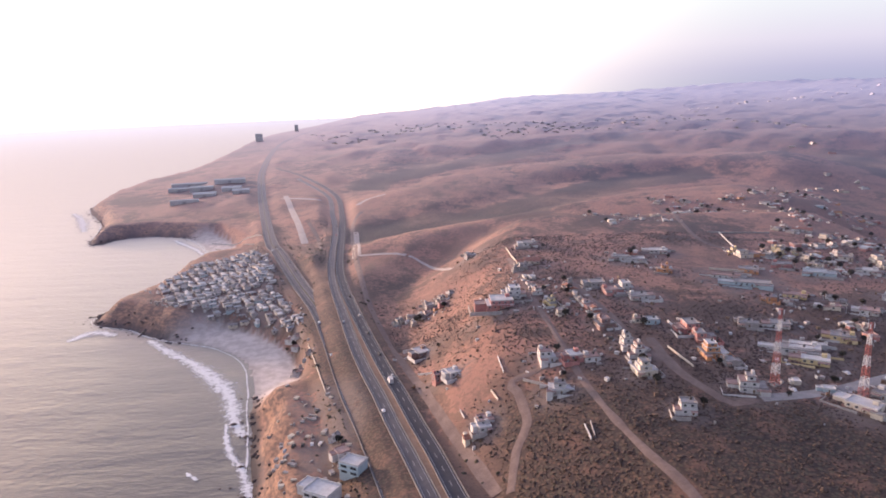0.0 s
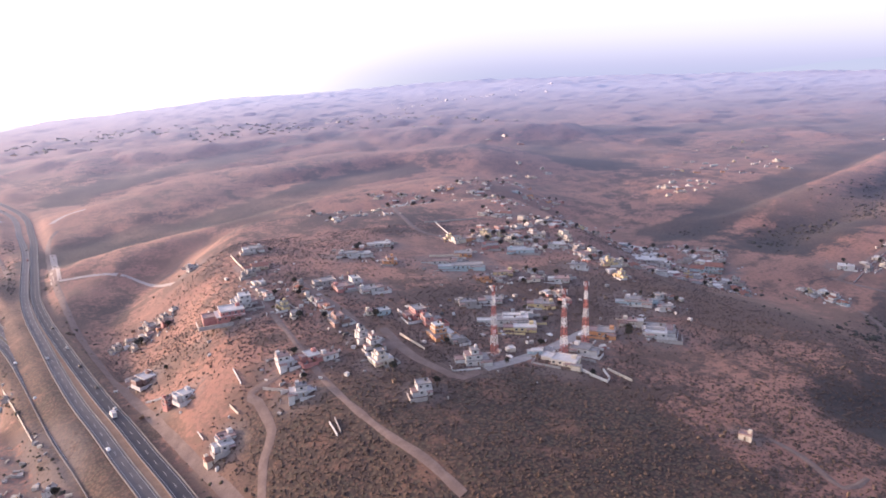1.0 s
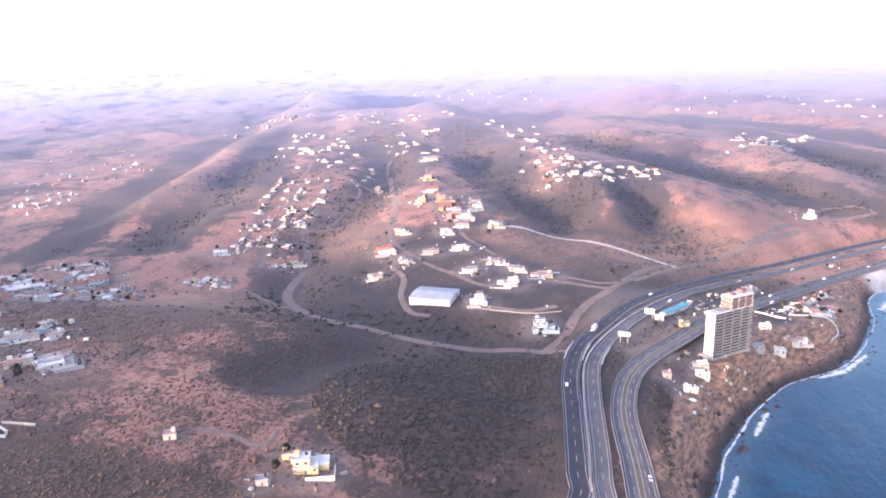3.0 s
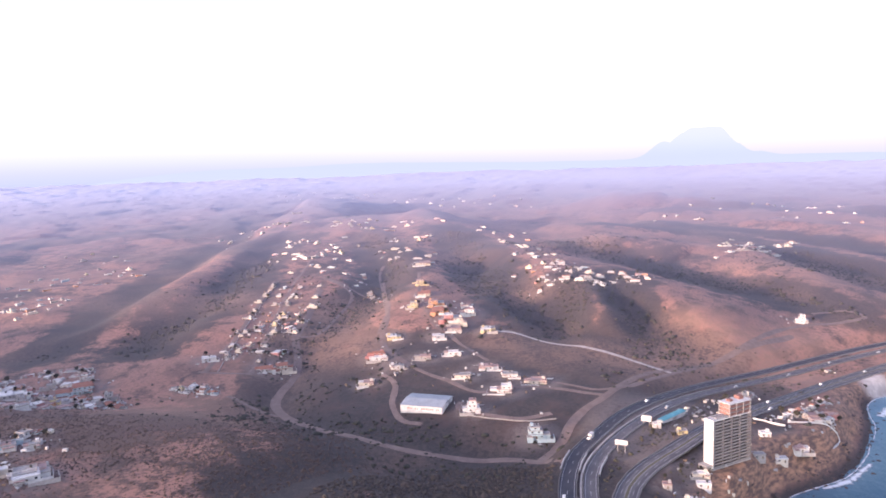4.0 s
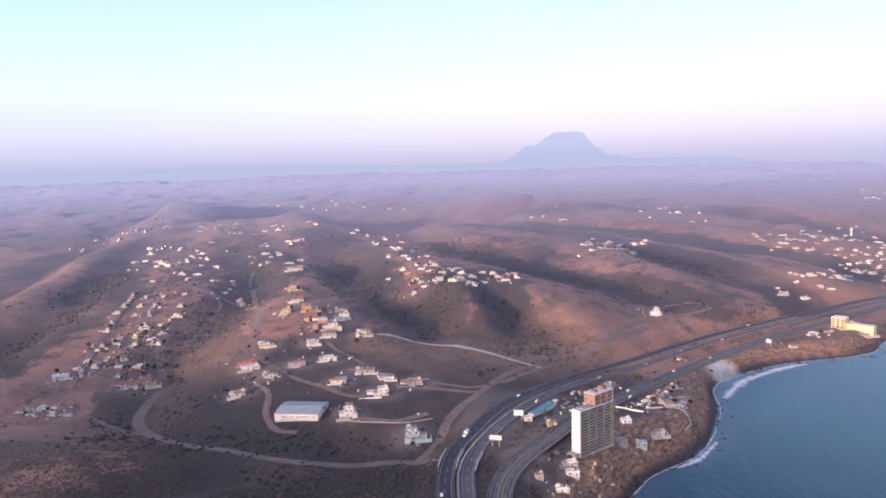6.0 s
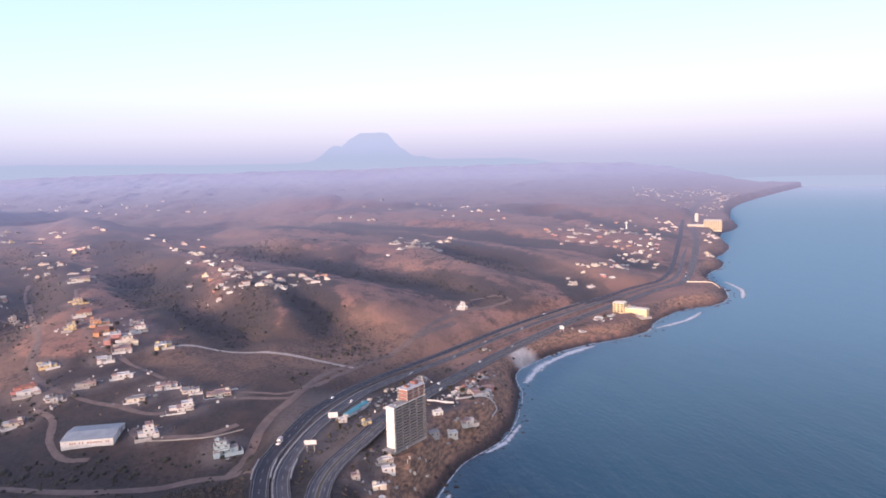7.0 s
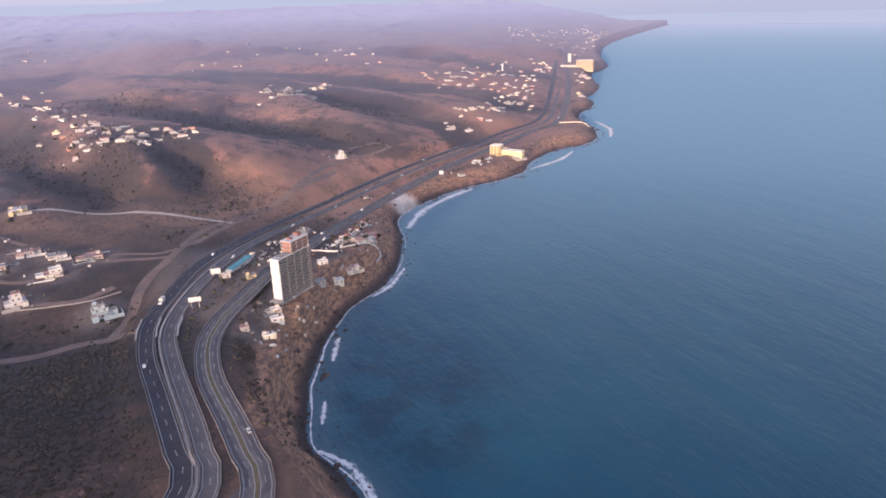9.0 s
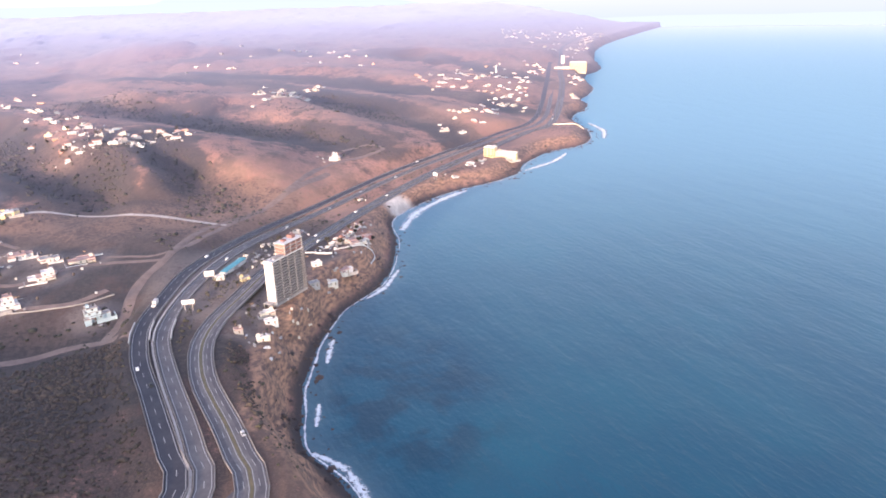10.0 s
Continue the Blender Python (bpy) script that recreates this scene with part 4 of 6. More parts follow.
def make_glass():
    m, n = material("dark_window_glass")
    c = n.mix(grain(n, 3, 2), (0.018, 0.022, 0.028, 1), (0.05, 0.055, 0.065, 1))
    body = n.add("ShaderNodeBsdfPrincipled", {"Base Color": c, "Roughness": 0.12, "IOR": 1.5}).outputs[0]
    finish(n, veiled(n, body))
    return m


GLASS = make_glass()


def boxes(*rows):
    """Corners and faces of boxes: rows of centre x, y, z and size x, y, z (z is the foot's height)."""
    verts, faces = [], []
    for cx, cy, z, sx, sy, sz in rows:
        b = len(verts)
        verts += [(cx + u * sx / 2, cy + v * sy / 2, z + k * sz) for k in (0, 1) for u, v in ((-1, -1), (1, -1), (1, 1), (-1, 1))]
        faces += [tuple(b + i for i in f) for f in ((3, 2, 1, 0), (4, 5, 6, 7), (0, 1, 5, 4), (1, 2, 6, 5), (2, 3, 7, 6), (3, 0, 4, 7))]
    return verts, faces


def mesh(name, geo, mat, more=None):
    """A mesh; more: (geo, material) pairs joined into it as further materials."""
    verts, faces = list(geo[0]), list(geo[1])
    slots, mats = [0] * len(faces), [mat]
    for g, m2 in more or []:
        b = len(verts)
        verts += list(g[0])
        faces += [tuple(b + i for i in f) for f in g[1]]
        slots += [len(mats)] * len(g[1])
        mats.append(m2)
    me = bpy.data.meshes.new(name)
    me.from_pydata(verts, [], faces)
    for m2 in mats:
        me.materials.append(m2)
    me.polygons.foreach_set("material_index", slots)
    return me


def part(name, me, parent, at=None, label=""):
    ob = new(name, me)
    ob.parent = parent
    if at is not None:
        ob.matrix_local = at
    return tagged(ob, label)


# shared small meshes: a window looks along its own -y
def casement(name, w, h, border, mat, inner, deep=0.06, filled=True):
    """A frame in one piece, with its field set back; filled: with the field in it."""
    v = [(x, y, z) for y, e, in_ in ((0.06, 0, 0), (-0.1, 0, 0), (-0.1, border, 1), (-0.1 + deep, border, 1)) for x, z in ((-w / 2 + e, e), (w / 2 - e, e), (w / 2 - e, h - e), (-w / 2 + e, h - e))]
    f = []
    for k in (0, 4, 8):
        f += [(k + i, k + (i + 1) % 4, k + 4 + (i + 1) % 4, k + 4 + i) for i in range(4)]
    if not filled:
        return mesh(name, (v, f), mat)
    me = mesh(name, (v, f + [(12, 13, 14, 15)]), mat)
    me.materials.append(inner)
    me.polygons[len(f)].material_index = 1
    return me


WINDOW_ME = casement("window", 1.6, 1.35, 0.11, FRAME, GLASS)
FRAME_ME = casement("window", 1.6, 1.35, 0.11, FRAME, GLASS, filled=False)
PANE_ME = mesh("pane", boxes((0, 0, 0.08, 1.42, 0.06, 1.2)), GLASS)
DOOR_ME = casement("door", 1.15, 2.15, 0.1, FRAME, WOOD)


def drum(r, h, n=10):
    v = [(r * k * math.cos(6.2832 * i / n), r * k * math.sin(6.2832 * i / n), z) for z, k in ((0, 1), (h * 0.85, 1), (h, 0.55)) for i in range(n)]
    f = [(j * n + i, j * n + (i + 1) % n, (j + 1) * n + (i + 1) % n, (j + 1) * n + i) for j in (0, 1) for i in range(n)]
    return v, f + [tuple(range(2 * n, 3 * n))]


TANK_ME = mesh("water_tank", drum(0.65, 1.3), TANK)


def flat_roof(x, y, z, w, d, rim=0.55):
    """A slab with a parapet round it."""
    return boxes((x, y, z, w + 0.3, d + 0.3, 0.22), (x, y - d / 2, z + 0.22, w + 0.3, 0.22, rim), (x, y + d / 2, z + 0.22, w + 0.3, 0.22, rim),
                 (x - w / 2, y, z + 0.22, 0.22, d - 0.24, rim), (x + w / 2, y, z + 0.22, 0.22, d - 0.24, rim))


def gable_roof(x, y, z, w, d, rise):
    e = 0.35
    v = [(x + sx * (w / 2 + e), y + sy * (d / 2 + e), z + k) for k in (0, 0.2) for sx, sy in ((-1, -1), (1, -1), (1, 1), (-1, 1))]
    v += [(x - w / 2 - e, y, z + rise + 0.2), (x + w / 2 + e, y, z + rise + 0.2)]
    return v, [(3, 2, 1, 0), (0, 1, 5, 4), (2, 3, 7, 6), (4, 5, 9, 8), (6, 7, 8, 9), (1, 2, 6, 9, 5), (3, 0, 4, 8, 7)]


def house(w, d, storeys, wall, seed, roof=None, windows=2, name="house"):
    """A small concrete house: wall (the thing's own mesh), roof, windows, door, tank; a setback upper floor, a lower side wing."""
    rnd = random.Random(seed)
    lift = 2.7

    def glaze(at):
        o = part("window", FRAME_ME if windows > 2 else WINDOW_ME, ob, at)
        if windows > 2:
            part("pane", PANE_ME, o)

    big = w > 8.5
    blocks = [(0, 0, 0, w * (0.72 if big else 1), d, lift)]
    if storeys > 1:
        k = rnd.uniform(0.62, 0.95)
        b = blocks[0]
        blocks.append((rnd.choice((-1, 1)) * b[3] * (1 - k) / 2, d * 0.04, lift, b[3] * k, d * rnd.uniform(0.7, 0.92), lift * rnd.uniform(0.9, 1.1)))
    if storeys > 2:
        b = blocks[-1]
        blocks.append((b[0] + rnd.uniform(-0.1, 0.1) * b[3], b[1], b[2] + b[5], b[3] * rnd.uniform(0.45, 0.85), b[4] * 0.8, lift * rnd.uniform(0.8, 1.0)))
    s = rnd.choice((-1, 1))
    if big or rnd.random() < 0.5:  # a lower wing at one side
        blocks.append((s * w * 0.5, d * rnd.uniform(-0.2, 0.2), 0, w * rnd.uniform(0.28, 0.42), d * rnd.uniform(0.5, 0.8), lift * rnd.uniform(0.75, 0.95)))
    if big:  # a shed against the back or the front
        blocks.append((-s * w * rnd.uniform(0.2, 0.42), rnd.choice((-1, 1)) * d * 0.6, 0, w * rnd.uniform(0.2, 0.34), d * rnd.uniform(0.3, 0.5), lift * rnd.uniform(0.7, 0.9)))
    body = [(x, y, z - (3.0 if z == 0 else 0), a, b, h + (3.0 if z == 0 else 0)) for x, y, z, a, b, h in blocks]
    balcony, stairs = [], None
    if storeys > 1 and rnd.random() < 0.7:
        balcony = [(0, -d / 2 - 0.7, lift - 0.1, w * 0.5, 1.4, 0.16), (0, -d / 2 - 1.35, lift + 0.06, w * 0.5, 0.1, 0.8), (-w * 0.22, -d / 2 - 1.2, 0, 0.2, 0.2, lift), (w * 0.22, -d / 2 - 1.2, 0, 0.2, 0.2, lift)]
    if windows > 1 and rnd.random() < 0.65:  # the head of the stairs on the roof
        b = blocks[storeys - 1]
        stairs = (b[0] - s * b[3] * 0.3, b[1] + b[4] * 0.2, b[2] + b[5], min(2.6, b[3] * 0.3), min(2.8, b[4] * 0.4), 2.0)
    ob = new(name, mesh(name, boxes(body[0]), WALLS[wall]))
    for i, row in enumerate(body[1:], 1):
        part("upper_floor" if i < storeys else "wing", mesh("wing", boxes(row), WALLS[wall]), ob)
    if balcony:
        part("balcony", mesh("balcony", boxes(*balcony), WALLS[wall]), ob)
    if stairs:
        part("stair_head", mesh("stair_head", boxes(stairs), WALLS[wall]), ob)
    roof = roof or rnd.choice((ROOF_PALE, ROOF_PALE, ROOF_GREY, ROOF_ROSE, ROOF_TILE))
    for x, y, z, a, b, h in blocks:
        above = [q for q in blocks if q[2] > z + 0.1 and abs(q[0] - x) < a / 2]
        top = z + h
        geo = gable_roof(x, y, top, a, b, 0.22 * b) if roof == ROOF_TILE and not above else flat_roof(x, y, top, a, b, 0.25 if above else 0.5)
        part("roof", mesh("roof", geo, rnd.choice((roof, roof, ROOF_GREY, ROOF_ROSE)) if roof != ROOF_TILE and windows > 1 else roof), ob)
    for x, y, z, a, b, h in blocks[:storeys]:
        n = max(1, int(a / 3.4)) if windows > 1 else 1
        for i in range(n):
            u = x + (i + 0.5) / n * a - a / 2
            if not (z == 0 and i == n // 2):
                glaze(pose(u, y - b / 2 - 0.03, z + 1.0))
            if windows > 2:
                glaze(pose(u, y + b / 2 + 0.03, z + 1.0, 0, 0, 180))
        if windows > 1:
            glaze(pose(x - a / 2 - 0.03, y + b * 0.1, z + 1.0, 0, 0, -90))
            glaze(pose(x + a / 2 + 0.03, y - b * 0.1, z + 1.0, 0, 0, 90))
    a = blocks[0][3]
    n = max(1, int(a / 3.4)) if windows > 1 else 1
    part("door", DOOR_ME, ob, pose((n // 2 + 0.5) / n * a - a / 2, -d / 2 - 0.03, 0))
    if windows > 1 and rnd.random() < 0.6:
        b = blocks[storeys - 1]
        part("water_tank", TANK_ME, ob, pose(b[0] + b[3] * 0.25, b[1] + b[4] * 0.2, b[2] + b[5] + 0.22))
    if windows > 1 and big:  # a low wall round part of the yard, and an awning
        q, v = w * 0.85, d * rnd.uniform(0.8, 1.05)
        rows = [(s * q / 2, -v, -1.5, q, 0.25, 2.7), (s * q, -v / 2, -1.5, 0.25, v - 0.3, 2.7)] + ([(0, v * 0.9, -1.5, 1.7 * q, 0.25, 2.5)] if rnd.random() < 0.6 else [])
        k = WALLS[rnd.choice((wall, 5, 0))]
        for row in rows:
            part("yard_wall", mesh("yard_wall", boxes(row), k), ob)
        part("awning", mesh("awning", boxes((-s * w * 0.2, -d / 2 - 1.3, 2.3, w * 0.3, 2.5, 0.12), (-s * w * 0.2 - w * 0.13, -d / 2 - 2.4, 0, 0.15, 0.15, 2.3), (-s * w * 0.2 + w * 0.13, -d / 2 - 2.4, 0, 0.15, 0.15, 2.3)), ROOF_ROSE), ob)
    floors = ("one-storey", "two-storey", "three-storey")[storeys - 1]
    kind = "tiled pitched roof" if roof == ROOF_TILE else "grey flat roof" if roof == ROOF_GREY else "rose flat roof" if roof == ROOF_ROSE else "pale flat roof"
    return tagged(ob, f"{WALL_WORDS[wall]} {floors} house with {kind} on dry ground", "house")


def stand(ob, x, y, turn, sink=0.0):
    ob.matrix_world = pose(x, y, float(height(x, y)) - sink, 0, 0, turn)
    return ob


# measured houses: x, y, width, storeys, depth by width, turn, wall
TOWN_NEAR = [
    (58, 378, 11.8, 2, 0.8, 20, 0), (11, 338, 6.0, 1, 0.9, 25, 1), (20, 346, 8.0, 1, 0.9, 25, 0), (19, 341, 9.1, 1, 0.7, 25, 0), (-18, 469, 12.1, 1, 0.9, 35, 7),
    (-5, 408, 7.1, 2, 0.7, 35, 2), (4, 405, 9.8, 1, 0.8, 35, 0), (59, 347, 12.2, 2, 0.6, 10, 0), (38, 463, 24.2, 2, 0.6, 15, 2), (48, 474, 14.4, 3, 0.8, 15, 0),
    (107, 386, 9.3, 3, 0.9, 30, 0), (110, 373, 9.0, 3, 0.9, 30, 0), (106, 352, 11.0, 3, 0.8, 30, 1),
]
TOWN_MIDDLE = [
    (99, 418, 10.7, 2, 0.9, 30, 7), (73, 375, 9.7, 1, 0.9, 30, 2), (82, 371, 7.7, 1, 0.8, 30, 0), (151, 409, 12.6, 2, 0.9, 30, 2), (154, 395, 11.6, 2, 0.8, 30, 2),
    (151, 375, 13.0, 3, 0.8, 30, 3), (158, 364, 8.2, 1, 0.9, 30, 5), (158, 334, 17.6, 3, 0.55, 20, 0), (117, 312, 9.9, 2, 0.8, 20, 0), (202, 379, 26.3, 1, 0.35, 10, 0),
    (207, 365, 19.0, 1, 0.5, 10, 4), (131, 482, 10.6, 2, 0.9, 25, 0), (135, 465, 16.6, 1, 0.6, 25, 0),
]
TOWN_BACK = [
    (118, 477, 12.9, 1, 0.8, 25, 2), (112, 493, 14.1, 1, 0.7, 25, 5), (131, 421, 7.9, 1, 0.8, 25, 6), (124, 423, 6.5, 1, 0.8, 25, 1), (243, 396, 10.2, 1, 0.8, 15, 4),
    (212, 418, 15.1, 1, 0.6, 15, 0), (190, 418, 11.5, 1, 0.7, 15, 5), (77, 606, 15.1, 1, 0.7, 15, 0), (26, 641, 11.6, 1, 0.8, 15, 0), (72, 551, 16.6, 1, 0.5, 15, 1),
    (145, 554, 19.5, 1, 0.4, 12, 0), (158, 549, 13.8, 1, 0.5, 12, 0), (182, 573, 19.1, 1, 0.4, 12, 0),
]
TOWN_FAR = [
    (173, 522, 10.5, 2, 0.8, 15, 3), (227, 493, 33.4, 1, 0.3, 10, 6), (214, 509, 26.6, 1, 0.2, 10, 0), (240, 524, 13.2, 1, 0.8, 10, 3), (225, 465, 9.5, 1, 0.9, 10, 3),
    (249, 468, 13.5, 1, 0.6, 10, 4), (289, 523, 22.0, 1, 0.5, 10, 6), (270, 542, 12.8, 1, 0.7, 10, 2), (337, 562, 10.4, 1, 0.8, 10, 1), (335, 527, 14.2, 1, 0.6, 10, 0),
    (281, 438, 15.0, 1, 0.6, 10, 0), (346, 650, 16.2, 1, 0.4, 10, 0), (-13, 571, 10.4, 1, 0.8, 25, 5),
]
TOWN_EAST = [
    (209, 381, 21.8, 1, 0.5, 10, 0), (239, 398, 13.2, 1, 0.7, 10, 4), (251, 340, 14.5, 1, 0.7, 5, 3), (284, 333, 15.0, 1, 0.8, 5, 0), (305, 383, 15.0, 1, 0.6, 5, 0),
    (481, 490, 25.7, 2, 0.6, 5, 6), (314, 468, 11.3, 1, 0.7, 5, 0), (204, 313, 19.3, 1, 0.5, -10, 1), (222, 324, 14.9, 1, 0.6, -10, 0), (419, 510, 24.5, 1, 0.6, 5, 5),
]
VALLEY_NEAR = [
    (235, 142, 16.6, 2, 0.6, 0, 4), (242, 154, 7.6, 1, 0.8, 0, 4), (219, 154, 5.7, 1, 0.8, 0, 5), (237, 214, 6.3, 1, 0.7, 0, 1), (280, 328, 20.6, 1, 0.6, 10, 0),
    (276, 349, 14.3, 1, 0.6, 10, 1), (306, 377, 26.8, 1, 0.35, 10, 6), (317, 362, 10.0, 1, 0.7, 10, 0), (506, 135, 14.5, 3, 0.8, 10, 0), (480, 82, 16.8, 3, 0.7, 15, 6),
    (581, 96, 20.4, 1, 0.6, 10, 1), (551, 120, 19.1, 2, 0.6, 10, 0), (589, 125, 14.7, 1, 0.7, 10, 0),
]
VALLEY_MIDDLE = [
    (604, 148, 18.8, 1, 0.6, 10, 0), (576, 161, 15.1, 1, 0.6, 10, 1), (553, 243, 14.2, 1, 0.7, 10, 1), (587, 230, 14.0, 1, 0.6, 10, 0), (608, 253, 18.9, 1, 0.4, 10, 0),
    (619, 260, 17.1, 1, 0.4, 10, 2), (617, 211, 16.9, 1, 0.5, 10, 5), (635, 188, 15.4, 1, 0.6, 10, 0), (680, 219, 13.6, 1, 0.8, 10, 0), (674, 267, 16.0, 1, 0.8, 10, 4),
    (578, 427, 15.0, 1, 0.7, 10, 0), (584, 364, 18.8, 1, 0.6, 10, 0), (598, 356, 19.1, 2, 0.7, 10, 1),
]
SPUR_TOWN = [
    (756, 270, 13.1, 2, 0.9, 10, 4), (860, 298, 15.2, 2, 0.9, 10, 4), (809, 273, 17.2, 1, 0.9, 10, 1), (767, 249, 19.1, 2, 0.9, 10, 3), (744, 237, 18.4, 1, 0.9, 10, 3),
    (727, 221, 19.2, 2, 0.9, 10, 2), (726, 207, 19.4, 2, 0.9, 10, 1), (755, 202, 19.2, 2, 0.9, 10, 0), (773, 214, 12.1, 1, 0.9, 10, 0), (710, 173, 15.5, 1, 0.9, 10, 4),
    (705, 205, 15.8, 1, 0.9, 10, 5), (982, 331, 24.5, 1, 0.9, 10, 1), (864, -161, 13.2, 3, 0.8, 20, 0),
]
SHORE_SOUTH = [
    (504, -1, 7.4, 1, 0.7, 30, 0), (492, -18, 8.9, 1, 0.6, 30, 4), (432, -28, 12.3, 1, 0.4, 20, 1), (422, -28, 11.3, 1, 0.4, 20, 0),
    (398, -20, 9.3, 1, 0.5, 20, 1), (409, -7, 6.8, 1, 0.6, 20, 5), (509, -73, 9.5, 1, 0.7, 30, 0), (510, -94, 14.8, 1, 0.7, 30, 0), (493, -81, 10.9, 1, 0.6, 30, 1),
    (478, -65, 10.5, 1, 0.7, 30, 5), (862, -382, 26.3, 2, 0.6, 40, 4), (841, -390, 22.8, 1, 0.5, 40, 5),
]
FACING = {"TOWN": 20, "VALLEY": -75, "SPUR": -75, "SHORE": -115}
taken = []
for group, rows in (("TOWN", TOWN_NEAR + TOWN_MIDDLE + TOWN_BACK + TOWN_FAR + TOWN_EAST), ("VALLEY", VALLEY_NEAR + VALLEY_MIDDLE), ("SPUR", SPUR_TOWN), ("SHORE", SHORE_SOUTH)):
    for x, y, wide, storeys, ratio, turn, wall in rows:
        roof = ROOF_PALE if group == "SHORE" else ROOF_METAL if wall == 6 and storeys == 1 else ROOF_PALE if wall == 0 and (x + y) % 3 else None
        k = {"SHORE": 0.72, "VALLEY": 0.88, "SPUR": 0.9}.get(group, 1.05)
        ob = house(wide * k, max(4.0, wide * k * ratio), storeys, wall, int(x * 7 + y), roof, 3 if math.hypot(x, y) < 480 else 2)
        heading = math.degrees(math.atan2(-x, y))
        stand(ob, x, y, heading + turn - 8)
        tagged(ob, group={"TOWN": "houses of the hill town", "VALLEY": "houses in the valley", "SPUR": "houses on the spur", "SHORE": "houses by the shore"}[group])
        taken.append((x, y, wide * 0.75))

# rows of smaller houses: from x, y to x, y, scatter, number, usual width
TOWN_ROWS = [
    (376, 795, 475, 778, 4, 10, 9), (326, 670, 378, 599, 3, 8, 9), (356, 586, 516, 676, 5, 8, 9), (348, 545, 344, 446, 12, 12, 10), (453, 595, 512, 505, 8, 14, 10),
    (341, 481, 462, 426, 8, 16, 10), (285, 600, 315, 521, 8, 12, 10), (160, 573, 198, 567, 3, 6, 10), (212, 483, 284, 448, 10, 12, 10), (287, 380, 346, 379, 6, 7, 9),
    (258, 846, 324, 810, 6, 9, 10), (153, 708, 236, 708, 4, 5, 9), (170, 341, 242, 323, 6, 4, 9),
]
TOWN_ROWS_WEST = [
    (238, 728, 312, 792, 6, 8, 10), (314, 782, 524, 912, 6, 14, 10), (347, 704, 518, 803, 8, 12, 10), (246, 572, 388, 599, 8, 14, 10), (60, 531, 78, 435, 8, 9, 9),
    (90, 500, 100, 432, 6, 8, 9), (-32, 552, 6, 570, 8, 9, 9), (-41, 550, -12, 570, 5, 4, 8), (165, 671, 210, 712, 3, 3, 9), (255, 424, 263, 396, 6, 4, 9),
]
VALLEY_ROWS = [
    (575, 411, 850, 508, 3, 12, 9), (572, 396, 826, 478, 3, 10, 9), (590, 380, 857, 470, 3, 12, 9), (609, 369, 843, 435, 3, 8, 9), (699, 408, 721, 401, 4, 4, 9),
    (509, 414, 512, 374, 3, 6, 9), (463, 571, 498, 494, 10, 18, 10), (416, 492, 463, 431, 8, 14, 9), (835, 988, 1035, 881, 5, 22, 10), (712, 841, 790, 809, 4, 12, 10),
    (1109, 1193, 1251, 1089, 8, 6, 10), (1058, 215, 1001, 129, 10, 12, 10), (909, 162, 930, 83, 6, 10, 11), (914, 103, 914, 8, 5, 14, 11), (862, 142, 861, 125, 3, 2, 11),
]
HILL_ROWS = [
    (1398, 974, 1622, 854, 6, 22, 11), (1149, 656, 1089, 515, 8, 16, 11), (1028, 632, 987, 448, 8, 12, 11), (1573, 767, 1137, 429, 14, 22, 11), (1301, 513, 1289, 393, 8, 12, 11),
    (1067, 423, 1084, 341, 5, 8, 11), (2912, 1698, 3071, 1203, 6, 20, 12), (2724, 1068, 2589, 442, 6, 16, 12), (1291, 326, 1280, 217, 8, 8, 11), (1245, -96, 1392, -249, 5, 16, 12),
    (1426, -120, 1294, -223, 4, 8, 12), (2072, -306, 1987, -498, 6, 14, 12), (1921, 5, 2330, -375, 8, 12, 12), (950, 433, 810, 332, 8, 6, 9),
]
SHORE_ROWS = [
    (3333, -1908, 2565, -1560, 5, 14, 12), (2808, -1622, 2842, -1788, 4, 14, 12), (2386, -1247, 2408, -1485, 3, 16, 12), (1670, -817, 1639, -861, 4, 12, 11), (1416, -790, 1395, -825, 5, 12, 9),
    (1213, -675, 1221, -727, 5, 8, 9), (3174, -1427, 3035, -1534, 3, 12, 12), (558, -90, 624, -134, 8, 16, 8), (558, -97, 564, -131, 5, 10, 8), (570, -55, 614, -79, 3, 5, 9),
    (699, -145, 750, -216, 5, 6, 8), (765, -248, 803, -321, 5, 6, 8), (860, -336, 903, -414, 5, 6, 9), (1402, -783, 1652, -997, 5, 10, 10), (1094, -600, 1298, -771, 5, 9, 10),
    (1780, -974, 2349, -1405, 5, 8, 10), (2721, -1354, 3408, -2002, 8, 20, 12), (3065, -1377, 3021, -1503, 4, 8, 12), (1536, -574, 1660, -761, 6, 16, 11), (1299, -533, 1502, -748, 8, 22, 11),
    (1218, -523, 1331, -662, 8, 16, 11), (1473, -456, 1481, -594, 4, 14, 11), (1051, -362, 1057, -454, 5, 12, 10),
]
NORTH_ROWS = [
    (-499, 2678, -109, 2346, 4, 16, 12), (148, 2568, 550, 2435, 6, 34, 13), (600, 2486, 871, 2306, 6, 24, 13), (-163, 2627, -17, 2973, 3, 14, 13), (-180, 2907, 176, 2689, 8, 22, 14),
    (165, 2510, 558, 2308, 8, 30, 14), (583, 2412, 1041, 2758, 10, 18, 14), (835, 2210, 1171, 1864, 10, 20, 14), (1073, 3184, 2124, 3417, 12, 26, 15), (-448, 2568, -160, 2578, 8, 14, 14),
    (619, 1471, 818, 1442, 3, 6, 12), (538, 1031, 645, 1038, 4, 5, 11), (-139, 562, -101, 547, 6, 6, 8), (-118, 508, -100, 510, 5, 8, 8), (-65, 387, -52, 395, 4, 6, 8),
    (-67, 370, -50, 367, 4, 7, 8), (-61, 352, -43, 330, 6, 6, 9),
]
